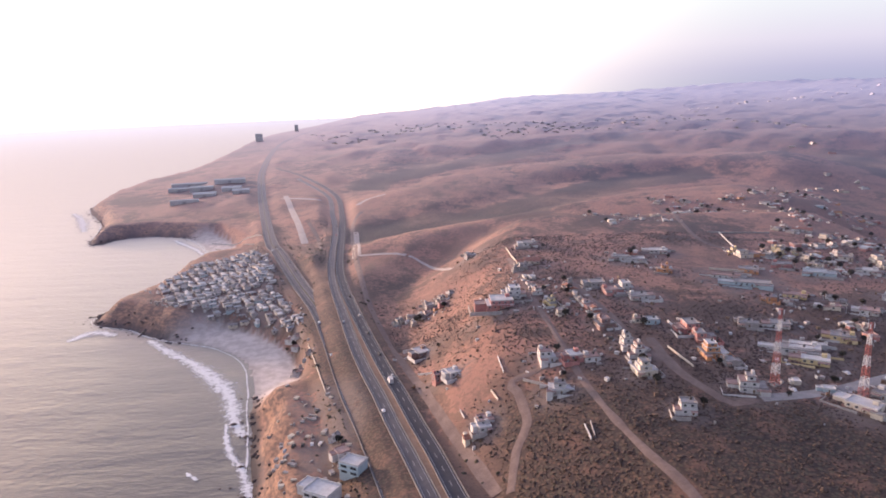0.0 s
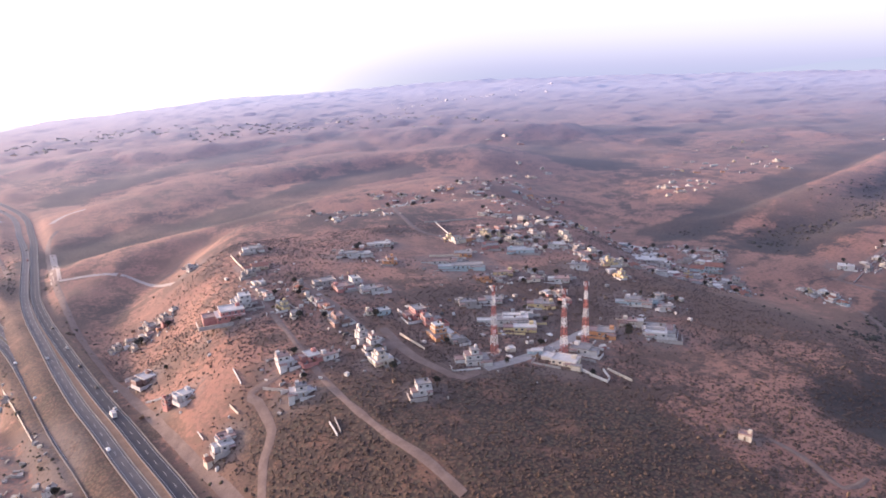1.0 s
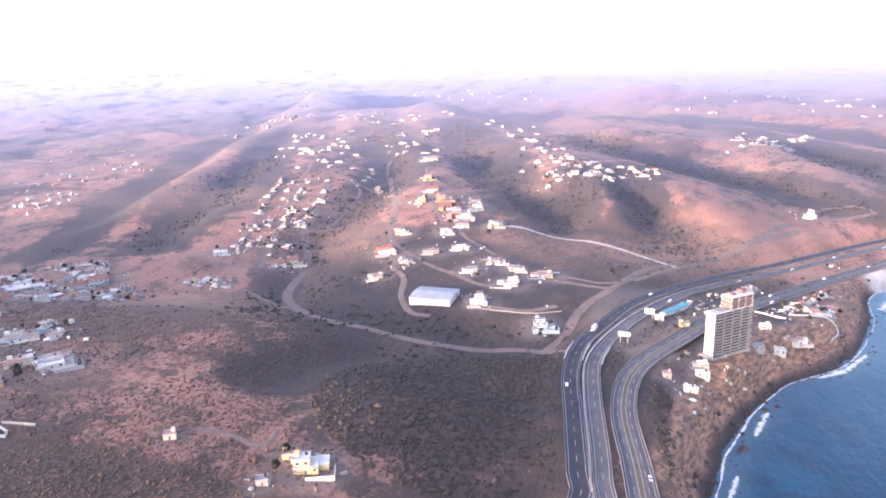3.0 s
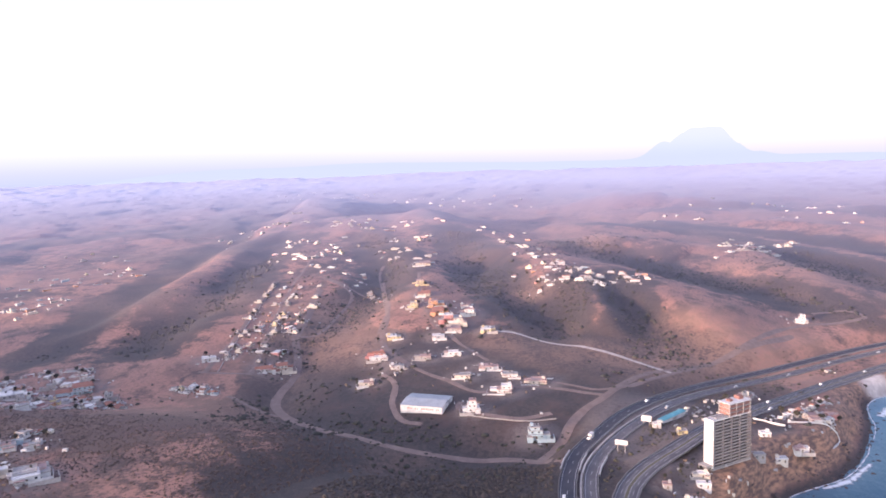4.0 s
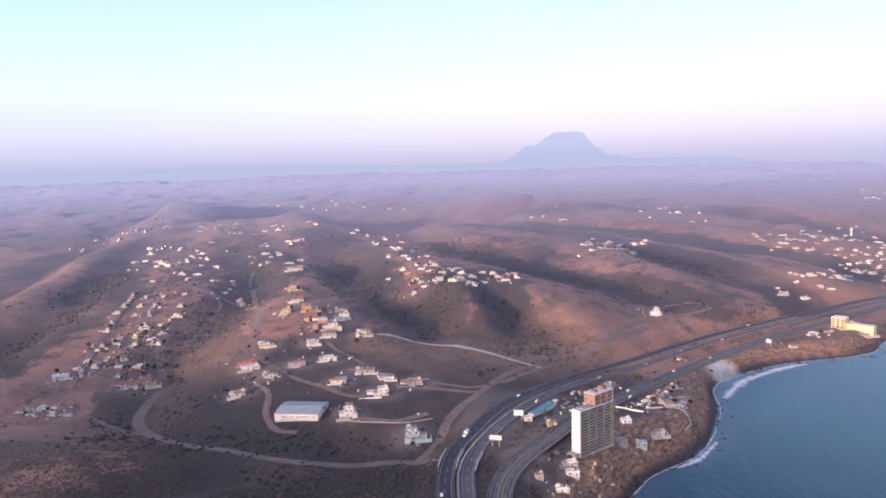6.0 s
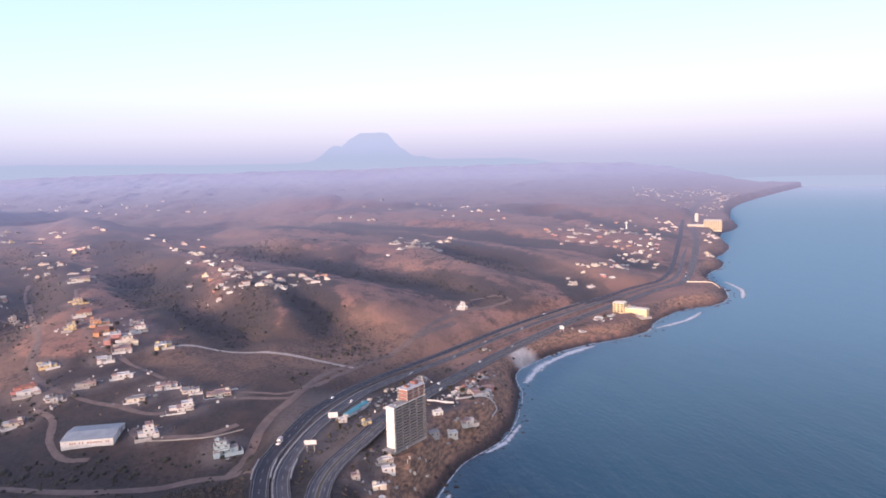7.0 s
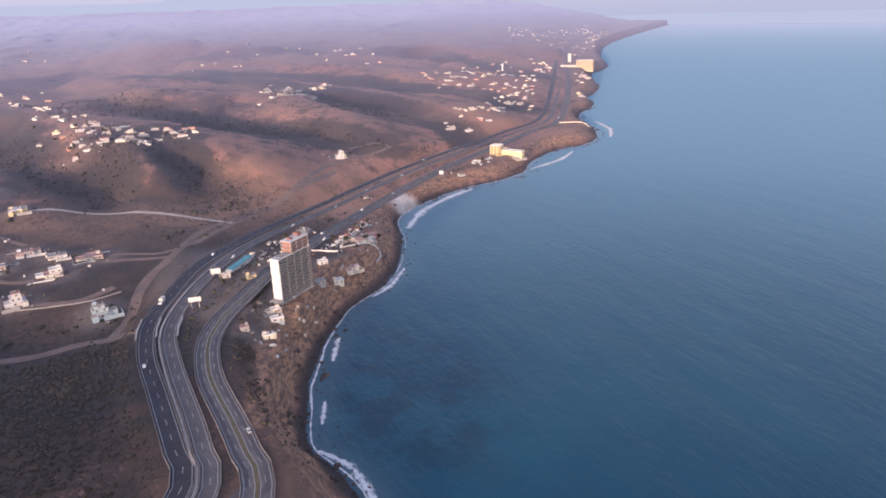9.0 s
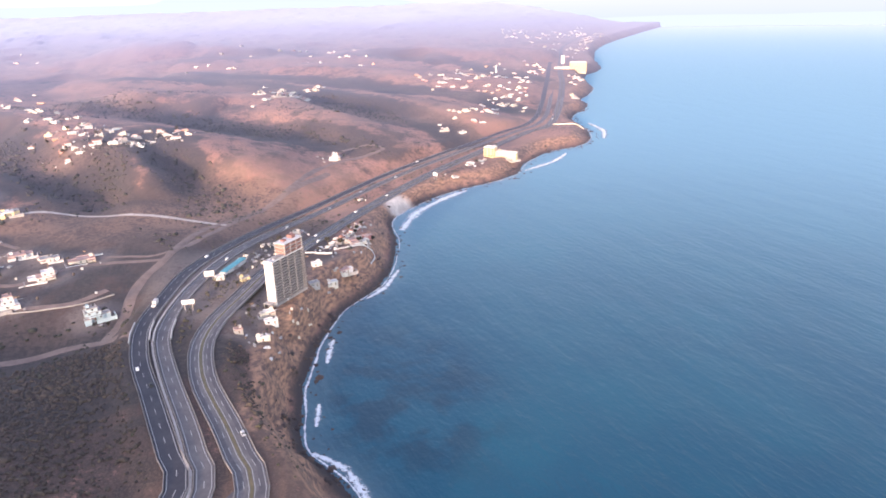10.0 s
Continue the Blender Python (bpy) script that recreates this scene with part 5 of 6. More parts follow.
MODELS = []


def model(i):
    """One of the small houses, built when first needed and then copied; with its faces, for the joined far houses."""
    while len(MODELS) <= i:
        k = len(MODELS)
        rnd = random.Random(500 + k)
        ob = house(rnd.uniform(0.85, 1.35) * 10, rnd.uniform(6, 9), rnd.choice((1, 1, 1, 2)), rnd.choice((0, 0, 0, 1, 1, 1, 5, 5, 3, 4, 2, 6)), 900 + k, None, 1 if k % 2 else 2)
        verts, faces, mats = [], [], []
        for o in (ob, *ob.children):
            at = o.matrix_local if o is not ob else Matrix()
            b = len(verts)
            verts += [at @ v.co for v in o.data.vertices]
            for f in o.data.polygons:
                faces.append(tuple(b + q for q in f.vertices))
                mats.append(o.data.materials[f.material_index])
        MODELS.append((ob, np.array([tuple(v) for v in verts]), faces, mats))
    return MODELS[i]


def clear(x, y, gap):
    if any((x - a) ** 2 + (y - b) ** 2 < (gap + c) ** 2 for a, b, c in taken):
        return False
    if np.min(np.hypot(ROAD_POINTS[:, 0] - x, ROAD_POINTS[:, 1] - y) - ROAD_POINTS[:, 2]) < 9:
        return False
    return height(x, y) > 4 and np.min(np.hypot(COAST[:, 0] - x, COAST[:, 1] - y)) > 22


ROAD_POINTS = np.vstack([np.column_stack([line[:, :2], np.full(len(line), half)]) for half, line in ROADS.values()])
rnd = random.Random(77)
plots = []
for group, rows in (("houses of the hill town", TOWN_ROWS + TOWN_ROWS_WEST), ("houses in the valley", VALLEY_ROWS), ("houses on the hills", HILL_ROWS),
                    ("houses by the shore", SHORE_ROWS), ("houses of the north coast", NORTH_ROWS)):
    for x0, y0, x1, y1, spread, count, wide in rows:
        count = int(count * (1.25 if math.hypot(x0, y0) > 700 else 1.35))
        for i in range(count):
            for attempt in range(3):
                f = (i + rnd.random()) / count
                x, y = x0 + (x1 - x0) * f, y0 + (y1 - y0) * f
                r = math.hypot(x, y)
                off = rnd.uniform(-1, 1) * min(260, (2.4 if r > 700 else 1.3) * spread * r * r / 235000)
                x, y = x + x / r * off, y + y / r * off
                size = rnd.uniform(0.42, 1.0) * wide / (10.0 if r < 650 else 11.0)
                if clear(x, y, 4.5 * size):
                    break
            else:
                continue
            turn = math.degrees(math.atan2(-(x1 - x0), y1 - y0)) + 90 + rnd.choice((0, 0, 90, 180)) + rnd.gauss(0, 5)
            plots.append((r, x, y, turn, size, rnd.randrange(30), group))
            taken.append((x, y, 4.5 * size))
plots.sort()
placed = set()
for r, x, y, turn, size, k, group in plots[:180]:
    m = pose(x, y, float(height(x, y)), 0, 0, turn)
    ob = model(k)[0]
    if k in placed:
        ob = copy_thing(ob, m)
    else:
        ob.matrix_world = m
        placed.add(k)
    ob.scale = (size, size, size ** 0.6)
    tagged(ob, group=group)
for group in sorted({q[6] for q in plots[180:]}):  # the farther ones, too small to tell apart singly
    verts, faces, mats, slots, total = [], [], [], [], 0
    for r, x, y, turn, size, k, g in plots[180:]:
        if g != group:
            continue
        _, v, f, mm = model(k)
        a = radians(turn)
        q = v * np.array([1.1 * size, 0.9 * size, 0.8 * size ** 0.6])
        verts.append(np.column_stack([q[:, 0] * math.cos(a) - q[:, 1] * math.sin(a) + x, q[:, 0] * math.sin(a) + q[:, 1] * math.cos(a) + y, q[:, 2] + float(height(x, y))]))
        faces += [tuple(total + i for i in t) for t in f]
        for m2 in mm:
            if m2 not in mats:
                mats.append(m2)
            slots.append(mats.index(m2))
        total += len(v)
    me = bpy.data.meshes.new("far_houses")
    me.from_pydata(np.vstack(verts).tolist(), [], faces)
    for m2 in mats:
        me.materials.append(m2)
    me.polygons.foreach_set("material_index", slots)
    tagged(new("far_houses", me), "scattered small pale flat-roofed houses, far off", "houses", kind="stuff")
for k, (ob, *_) in enumerate(MODELS):
    if k not in placed:
        for c in list(ob.children):
            bpy.data.objects.remove(c)
        bpy.data.objects.remove(ob)


# ---- the trailer park on the point ----
def trailer(w, d, wall, roof, seed):
    rnd = random.Random(seed)
    body = [(0, 0, -1.2, w, d, 3.6)]
    if seed % 2:
        body.append((rnd.choice((-1, 1)) * w * 0.2, -d / 2 - 1.1, -1.2, w * 0.5, 2.2, 3.3))
    ob = new("mobile_home", mesh("mobile_home", boxes(*body), WALLS[wall]))
    part("roof", mesh("roof", gable_roof(0, 0, 2.4, w, d, 0.14 * d), roof), ob)
    if seed % 2:
        part("awning", mesh("awning", boxes((body[1][0], -d / 2 - 1.15, 2.1, w * 0.55, 2.5, 0.12)), ROOF_GREY), ob)
    part("window", WINDOW_ME, ob, pose(-w * 0.2, -d / 2 - 0.03, 0.9))
    word = "pale" if roof == ROOF_PALE else "grey" if roof == ROOF_GREY else "metal"
    return tagged(ob, f"{WALL_WORDS[wall]} mobile home with shallow {word} roof", "mobile home", group="homes of the trailer park")


PARK = np.array([(-268, 640), (-300, 700), (-292, 792), (-235, 850), (-205, 800), (-165, 660), (-122, 568), (-205, 612), (-268, 640)], float)
homes = [trailer(rnd.uniform(4.5, 8.0), rnd.uniform(2.8, 4.2), rnd.choice((0, 1, 5, 5, 6, 7)), rnd.choice((ROOF_PALE, ROOF_METAL, ROOF_GREY, ROOF_GREY)), 60 + k) for k in range(14)]
used = set()
c, s = math.cos(radians(28)), math.sin(radians(28))
for u in np.arange(-420, 420, 9.0):
    for v in np.arange(-420, 420, 6.0):
        if abs(v % 44) < 5:
            continue
        x, y = -210 + u * c - v * s + rnd.gauss(0, 0.9), 710 + u * s + v * c + rnd.gauss(0, 0.9)
        if not inside(np.array([x]), np.array([y]), PARK)[0] or not clear(x, y, 1.0) or rnd.random() < 0.12:
            continue
        k = rnd.randrange(len(homes))
        m = pose(x, y, float(height(x, y)), 0, 0, 28 + rnd.choice((0, 0, 180, 90, 90)) + rnd.gauss(0, 9))
        if k in used:
            copy_thing(homes[k], m)
        else:
            homes[k].matrix_world = m
            used.add(k)

# ---- garden walls ----
GARDEN_WALLS = [
    [(27, 507), (30, 472), (41, 470)], [(56, 604), (61, 549)], [(-19, 435), (7, 410)], [(43, 366), (53, 356)], [(31, 394), (33, 378)], [(130, 384), (136, 358)], [(142, 422), (144, 402)],
    [(249, 641), (308, 642)], [(260, 642), (254, 590)], [(209, 530), (244, 521)], [(67, 313), (68, 302)], [(70, 314), (70, 303)], [(199, 332), (206, 300)], [(-110, 524), (-80, 425)],
]
GARDEN_WALLS += [
    [(-335, 989), (-289, 964), (-245, 924)], [(-319, 954), (-246, 888)], [(7, 365), (9, 357)], [(25, 368), (28, 358)], [(509, 142), (496, 137), (495, 97), (507, 71)],
    [(555, 399), (660, 440), (870, 515)], [(543, -93), (549, -127), (532, -121)],
    [(1036, -560), (1022, -585), (1014, -606)], [(539, -69), (534, -90)], [(1207, -113), (1241, -198)], [(198, 330), (212, 285), (218, 297)], [(221, 297), (225, 281)],
]


def garden_wall(rows, high, mat, label):
    p = spline([tuple(q) for q in rows], 6.0)
    n = np.gradient(p, axis=0)
    n /= np.linalg.norm(n, axis=1)[:, None] + 1e-9
    n = np.column_stack([n[:, 1], -n[:, 0]]) * 0.2
    z = height(p[:, 0], p[:, 1])
    verts, faces = [], []
    for (x, y), (a, b), k in zip(p, n, z):
        verts += [(x + a, y + b, k - 1), (x - a, y - b, k - 1), (x - a, y - b, k + high), (x + a, y + b, k + high)]
    for i in range(len(p) - 1):
        q = 4 * i
        faces += [(q + j, q + (j + 1) % 4, q + 4 + (j + 1) % 4, q + 4 + j) for j in range(4)]
    faces += [(0, 3, 2, 1), tuple(4 * (len(p) - 1) + j for j in range(4))]
    return tagged(link("garden_wall", verts, faces, mat), label, "wall", group="garden walls")


CONCRETE_WALLS = (18, 19)
for i, rows in enumerate(GARDEN_WALLS):
    k = 1 if i in CONCRETE_WALLS else (0, 1, 0, 5)[i % 4]
    garden_wall(rows, 0.9 if i in CONCRETE_WALLS else 1.3 if i % 3 else 1.6, CONCRETE if i in CONCRETE_WALLS else WALLS[k],
                "low pale concrete wall along a dirt road" if i in CONCRETE_WALLS else ("white", "cream", "", "", "", "bare grey block")[k] + " plastered wall round a plot" if k < 5 else "bare grey block wall round a plot")


# ---- the apartment tower under construction ----
def tower():
    base = new("apartment_tower")
    u, turn = (22, -23), math.degrees(math.atan2(-23, 22))
    base.matrix_world = pose(441 + 11 + 2.8, -35 - 11.5 + 2.8, 27.5, 0, 0, turn)
    L, W, n, s = 33.0, 5.6, 15, 2.0  # length, width, floors, floor height
    part("plinth", mesh("plinth", boxes((0, 0, -6, L + 1.5, W + 2, 6.6)), CONCRETE), base, label="grey concrete plinth")

    part("end_wall", mesh("end_wall", boxes((-L / 2 + 0.4, 0, 0.6, 0.8, W + 1.6, n * s + 0.9)), WALLS[0]), base, label="blank white end wall")
    slab = mesh("floor_slab", boxes((0.4, 0, 0, L - 0.8, W + 1.4, 0.40)), SLAB)
    rail = mesh("balcony_rail", boxes((0.4, -W / 2 - 0.62, 0.40, L - 0.8, 0.12, 0.55), (0.4, W / 2 + 0.62, 0.40, L - 0.8, 0.12, 0.55)), SLAB)
    core = mesh("storey_wall", boxes((0.4, 0.5, 0.45, L - 1.4, W - 1.6, s - 0.45)), TOWER_GREY)
    fin = mesh("balcony_divider", boxes((0, 0.5, 0.45, 0.2, 2.2, s - 0.45)), TOWER_GREY)
    for i in range(n):
        at = pose(0, 0, 0.6 + i * s)
        f = part("floor_slab", slab, base, at)
        part("balcony_rail", rail, f)
        part("storey_wall", core, base, at)
        for k in range(5):
            part("balcony_divider", fin, base, at @ pose(-L / 2 + 2.2 + 7.4 * k, -W / 2 + 0.05, 0))
        for k in range(8):
            part("window", TOWER_WINDOW, f, pose(-L / 2 + 4.1 + 3.7 * k, -W / 2 + 1.25, 0.6))
    top = 0.6 + n * s
    part("roof", mesh("roof", flat_roof(0.2, 0, top, L - 0.4, W + 1.0, 0.6), ROOF_PALE), base)
    part("roof_slot", mesh("roof_slot", boxes((-5, -0.6, top + 0.22, 13, 1.6, 0.9), (-5, 2.4, top + 0.22, 13, 1.2, 0.5)), ROOF_GREY), base, label="dark roof upstand")
    back = part("rear_wing", mesh("rear_wing", boxes((L / 2 - 3.5, W / 2 + 1.2, 0, 9, 7.0, n * s + 1), (L / 2 + 0.5, 0, 0, 1.0, W + 1.6, n * s + 2)), TOWER_GREY), base, label="unfinished grey rear wing")
    for i in range(3):  # open storeys with red shuttering
        z = top + 2.6 + i * 2.7
        part("open_floor", mesh("open_floor", boxes((L / 2 - 8.5, 1.6, z, 19.5, 9.0, 0.4)), CONCRETE if i < 2 else ROOF_PALE), base)
        part("column", mesh("column", boxes(*[(L / 2 - 8.5 + a, 1.6 + b, z - 2.3, 0.5, 0.5, 2.3) for a in (-9.2, -3.1, 3.1, 9.2) for b in (-4.1, 4.1)]), CONCRETE), base)
        part("brick_infill", mesh("brick_infill", boxes((L / 2 - 8.5, -2.2, z - 2.28, 16, 0.3, 1.5 if i else 2.2), (L / 2 - 17.3, 1.6, z - 2.28, 0.3, 7, 1.9), (L / 2 + 0.5, 1.6, z - 2.28, 0.3, 7, 1.4)), BRICK), base, label="red brick infill and shuttering")
    part("stair_head", mesh("stair_head", boxes((L / 2 - 4, 2.5, top + 8.4, 4, 4, 2.0), (L / 2 - 13, 2.0, top + 8.4, 3, 3, 1.2)), BRICK), base)
    part("entrance_canopy", mesh("entrance_canopy", boxes((-L / 2 - 2.5, 0, 2.6, 5, 7, 0.4), (-L / 2 - 4.6, -3, 0, 0.4, 0.4, 2.6), (-L / 2 - 4.6, 3, 0, 0.4, 0.4, 2.6))  , CONCRETE), base)
    return tagged(base, "fifteen-storey concrete apartment tower with unfinished red-brick top", "apartment tower")


# tower concrete darker than CONCRETE, standing for the shade on its long side
TOWER_GREY = make_wall("raw_grey_concrete", (0.13, 0.115, 0.115), (0.21, 0.185, 0.18), 3)
SLAB = make_wall("pale_slab_edge", (0.20, 0.18, 0.178), (0.30, 0.272, 0.265), 3)
TOWER_WINDOW = mesh("window", boxes((0, 0, 0, 3.5, 0.08, 1.1)), GLASS)
tower()


# ---- the warehouse, with a band of lettering that cannot be read ----
def warehouse():
    base = new("warehouse")
    base.matrix_world = pose(509, 174, float(height(509, 174)), 0, 0, 90)
    L, W, h = 34.0, 28.0, 4.2
    part("wall", mesh("wall", boxes((0, -W / 2, -3, L, 0.4, h + 3), (0, W / 2, -3, L, 0.4, h + 3), (-L / 2, 0, -3, 0.4, W, h + 3), (L / 2, 0, -3, 0.4, W, h + 3)), WALLS[0]), base)
    v = [(sx * (L / 2 + 0.5), y, z) for sx in (-1, 1) for y, z in ((-W / 2 - 0.4, h), (0, h + 1.6), (W / 2 + 0.4, h), (-W / 2 - 0.4, h + 0.25), (0, h + 1.85), (W / 2 + 0.4, h + 0.25))]
    part("roof", mesh("roof", (v, [(0, 1, 7, 6), (1, 2, 8, 7), (3, 9, 10, 4), (4, 10, 11, 5), (0, 6, 9, 3), (2, 5, 11, 8), (0, 3, 4, 1), (1, 4, 5, 2), (6, 7, 10, 9), (7, 8, 11, 10)]), ROOF_METAL), base, label="pale ribbed metal roof")
    rib = mesh("roof_rib", ([(0, -W / 2 - 0.4, h + 0.25), (0.14, -W / 2 - 0.4, h + 0.25), (0.14, 0, h + 1.85), (0, 0, h + 1.85), (0.07, -W / 2 - 0.4, h + 0.4), (0.07, 0, h + 2.0),
                             (0, W / 2 + 0.4, h + 0.25), (0.14, W / 2 + 0.4, h + 0.25), (0.07, W / 2 + 0.4, h + 0.4)],
                            [(0, 4, 5, 3), (4, 1, 2, 5), (3, 5, 8, 6), (5, 2, 7, 8)]), ROOF_METAL)
    for i in range(23):
        part("roof_rib", rib, base, pose(-L / 2 + 0.4 + 1.47 * i, 0, 0.01))
    # dark bars in place of the words along the long wall
    x = -L / 2 + 3
    rnd = random.Random(4)
    for i in range(16):
        wide = rnd.uniform(0.9, 1.5)
        if i not in (2, 9, 12):
            part("letter_bar", mesh("letter_bar", boxes((x, W / 2 + 0.23, 1.6, wide * 0.75, 0.06, 1.4)), ROOF_TILE), base)
        x += wide + 0.55
    part("gate", mesh("gate", boxes((-L / 2 - 0.23, -5, 0, 0.1, 5, 4)), ROOF_GREY), base, label="grey sliding gate")
    return tagged(base, "white warehouse with pale metal roof and a lettered wall", "warehouse")


warehouse()


# ---- lattice masts ----
def mast(x, y, high, foot, bands):
    base = new("radio_mast")
    stand(base, x, y, 20)

    def bar(a, b, r):
        a, b = Vector(a), Vector(b)
        w = (b - a).normalized()
        p = w.cross(Vector((0, 0, 1)) if abs(w.z) < 0.9 else Vector((1, 0, 0))).normalized() * r
        q = w.cross(p)
        v = [tuple(e + k) for e in (a, b) for k in (p, q, -p, -q)]
        return v, [(0, 1, 5, 4), (1, 2, 6, 5), (2, 3, 7, 6), (3, 0, 4, 7), (3, 2, 1, 0), (4, 5, 6, 7)]

    n = bands * 2
    for k in range(bands):
        geo = ([], [])
        for j in (2 * k, 2 * k + 1):
            z0, z1 = high * j / n, high * (j + 1) / n
            r0, r1 = foot * (1 - 0.72 * j / n), foot * (1 - 0.72 * (j + 1) / n)
            c0 = [(sx * r0, sy * r0, z0) for sx, sy in ((-1, -1), (1, -1), (1, 1), (-1, 1))]
            c1 = [(sx * r1, sy * r1, z1) for sx, sy in ((-1, -1), (1, -1), (1, 1), (-1, 1))]
            for i in range(4):
                for a, b, r in ((c0[i], c1[i], 0.16), (c0[i], c1[(i + 1) % 4], 0.09), (c0[(i + 1) % 4], c1[i], 0.09), (c1[i], c1[(i + 1) % 4], 0.09)):
                    v, f = bar(a, b, r)
                    b0 = len(geo[0])
                    geo[0].extend(v)
                    geo[1].extend(tuple(b0 + q for q in g) for g in f)
        part("lattice_section", mesh("lattice_section", geo, RED_STEEL if k % 2 == 0 else WHITE_STEEL), base, label="red lattice section" if k % 2 == 0 else "white lattice section")
    for k, (a, z) in enumerate(((0, 0.97), (120, 0.97), (240, 0.97), (60, 0.86), (200, 0.8))):
        part("antenna_panel", mesh("antenna_panel", boxes((0, 0, 0, 0.5, 0.3, 2.4))  , WHITE_STEEL), base, pose(1.6 * math.sin(radians(a)), 1.6 * math.cos(radians(a)), high * z - 1.5, 0, 0, -a))
    part("footing", mesh("footing", boxes((0, 0, -1, foot * 2 + 1.5, foot * 2 + 1.5, 1.3)), CONCRETE), base)
    return tagged(base, "tall red and white lattice radio mast on concrete footing", "radio mast", group="radio masts")


for x, y, z in ((172, 339, 102), (209, 323, 99), (230, 332, 98)):
    mast(x, y, z - float(height(x, y)), 1.7, 7)


# ---- hotels, works sheds, far high-rises ----
def slab_block(x, y, turn, w, d, floors, wall, label, name="hotel", s=3.0, annex=None):
    base = new(name)
    stand(base, x, y, turn)
    h = floors * s
    part("wall", mesh("wall", boxes((0, 0, -4, w, d, h + 4)), WALLS[wall]), base)
    part("roof", mesh("roof", flat_roof(0, 0, h, w, d, 0.9), ROOF_PALE), base)
    n = max(2, int(w / 5))
    # high-rise panes take the pale roof colour, standing for haze
    m = mesh("window", boxes((0, 0, 0, 0.6 * w / n, 0.2, 0.58 * s)), ROOF_PALE if name == 'high_rise' else GLASS)
    for i in range(floors):
        part("floor_band", mesh("floor_band", boxes((0, -d / 2 - 0.3, i * s + s - 0.3, w, 0.8, 0.3)), WALLS[wall]), base)
        for k in range(n):
            part("window", m, base, pose(-w / 2 + (k + 0.5) * w / n, -d / 2 - 0.06, i * s + 0.3 * s))
    if annex:
        ax, ay, aw, ad, ah = annex
        part("annex", mesh("annex", boxes((ax, ay, -4, aw, ad, ah + 4))  , WALLS[wall]), base)
        part("annex_roof", mesh("annex_roof", flat_roof(ax, ay, ah, aw, ad, 0.6), ROOF_PALE), base)
    return tagged(base, label, "hotel" if name == "hotel" else "building")


slab_block(1690, -985, -118, 44, 28, 8, 4, "large cream seaside hotel of eight storeys on the point", annex=(-42, -4, 42, 22, 12))
slab_block(1800, -1000, -118, 9, 9, 7, 1, "slender white high-rise beside the coast road", "high_rise")
slab_block(862, -372, -135, 15, 11, 4, 4, "yellow seaside building with a long side wing", "apartment_block", annex=(22, 3, 30, 9, 6))
slab_block(-690, 2699, 10, 26, 20, 9, 8, "pale high-rise at the far end of the coast road", "high_rise")
slab_block(-655, 3246, 10, 16, 20, 9, 8, "pale high-rise at the far end of the coast road", "high_rise")
slab_block(-64, 312, -28, 15, 12, 2, 0, "white and pale blue building beside the coast highway", "roadside_building", annex=(-10, 3, 10, 9, 4.5))
slab_block(-50, 328, -28, 12, 9, 2, 6, "blue-grey painted building beside the coast highway", "roadside_building")


def shed(x, y, turn, w, d, h, roof, label):
    base = new("works_shed")
    stand(base, x, y, turn)
    part("wall", mesh("wall", boxes((0, 0, -3, w, d, h + 3)), WALLS[0]), base)
    part("roof", mesh("roof", gable_roof(0, 0, h, w, d, 0.1 * d), roof), base)
    part("gate", mesh("gate", boxes((0, -d / 2 - 0.05, 0, 6, 0.1, h * 0.7)), ROOF_GREY), base)
    return tagged(base, label, "shed", group="sheds of the works")


for x, y, w, d in ((-520, 1440, 70, 16), (-430, 1420, 60, 18), (-470, 1365, 44, 20), (-405, 1345, 36, 26), (-440, 1290, 40, 24), (-375, 1300, 30, 22), (-455, 1225, 48, 10), (-520, 1380, 40, 14)):
    shed(x, y, 12, w, d, 6, ROOF_METAL, "long white works shed with pale metal roof")


def statue(x, y, high):
    """A tall pale figure on a plinth, kept plain."""
    rings = [(-2.0, 2.6), (3.0, 2.6), (3.01, 1.6), (0.5 * high, 1.9), (0.78 * high, 1.5), (0.80 * high, 0.6), (0.97 * high, 0.7), (high, 0.2)]
    n = 10
    v = [(r * math.cos(6.2832 * i / n), 0.75 * r * math.sin(6.2832 * i / n), z) for z, r in rings for i in range(n)]
    f = [(j * n + i, j * n + (i + 1) % n, (j + 1) * n + (i + 1) % n, (j + 1) * n + i) for j in range(len(rings) - 1) for i in range(n)]
    f.append(tuple(range((len(rings) - 1) * n, len(rings) * n)))
    g = boxes((0, 0, 0.70 * high, 0.34 * high, 0.8, 0.8))
    f += [tuple(len(v) + i for i in t) for t in g[1]]
    ob = new("statue", mesh("statue", (v + g[0], f), WHITE_STEEL))
    stand(ob, x, y, math.degrees(math.atan2(-x, y)))
    return tagged(ob, "tall plain white statue on the brow of a hill", "statue")


statue(1656, -731, 19)


PARAPET = make_plain("pale_parapet", (0.38, 0.36, 0.355), (0.52, 0.50, 0.49), 4, 0.9)
# ---- the underpass of the dirt road: pale parapets beside the carriageways ----
for key, side in (("toll_east", -1), ("toll_east", 1), ("toll_west", -1), ("toll_west", 1)):
    line = ROADS[key][1]
    i = int(np.argmin(np.hypot(line[:, 0] - 429, line[:, 1] - 42)))
    near_ = line[i - 1:i + 2]
    o = edge(key, near_, side, -1.0)
    tagged(ribbon("parapet", near_, o - 0.3, o + 0.3, PARAPET, 1.4, thick=3.0), "pale concrete parapet over the underpass", "parapet", kind="structure")

TEAL = make_wall("turquoise_sheet", (0.10, 0.28, 0.32), (0.16, 0.38, 0.42), 4)
shed(527, -12, -33, 30, 5, 2.6, TEAL, "long low shed with a turquoise sheet roof")

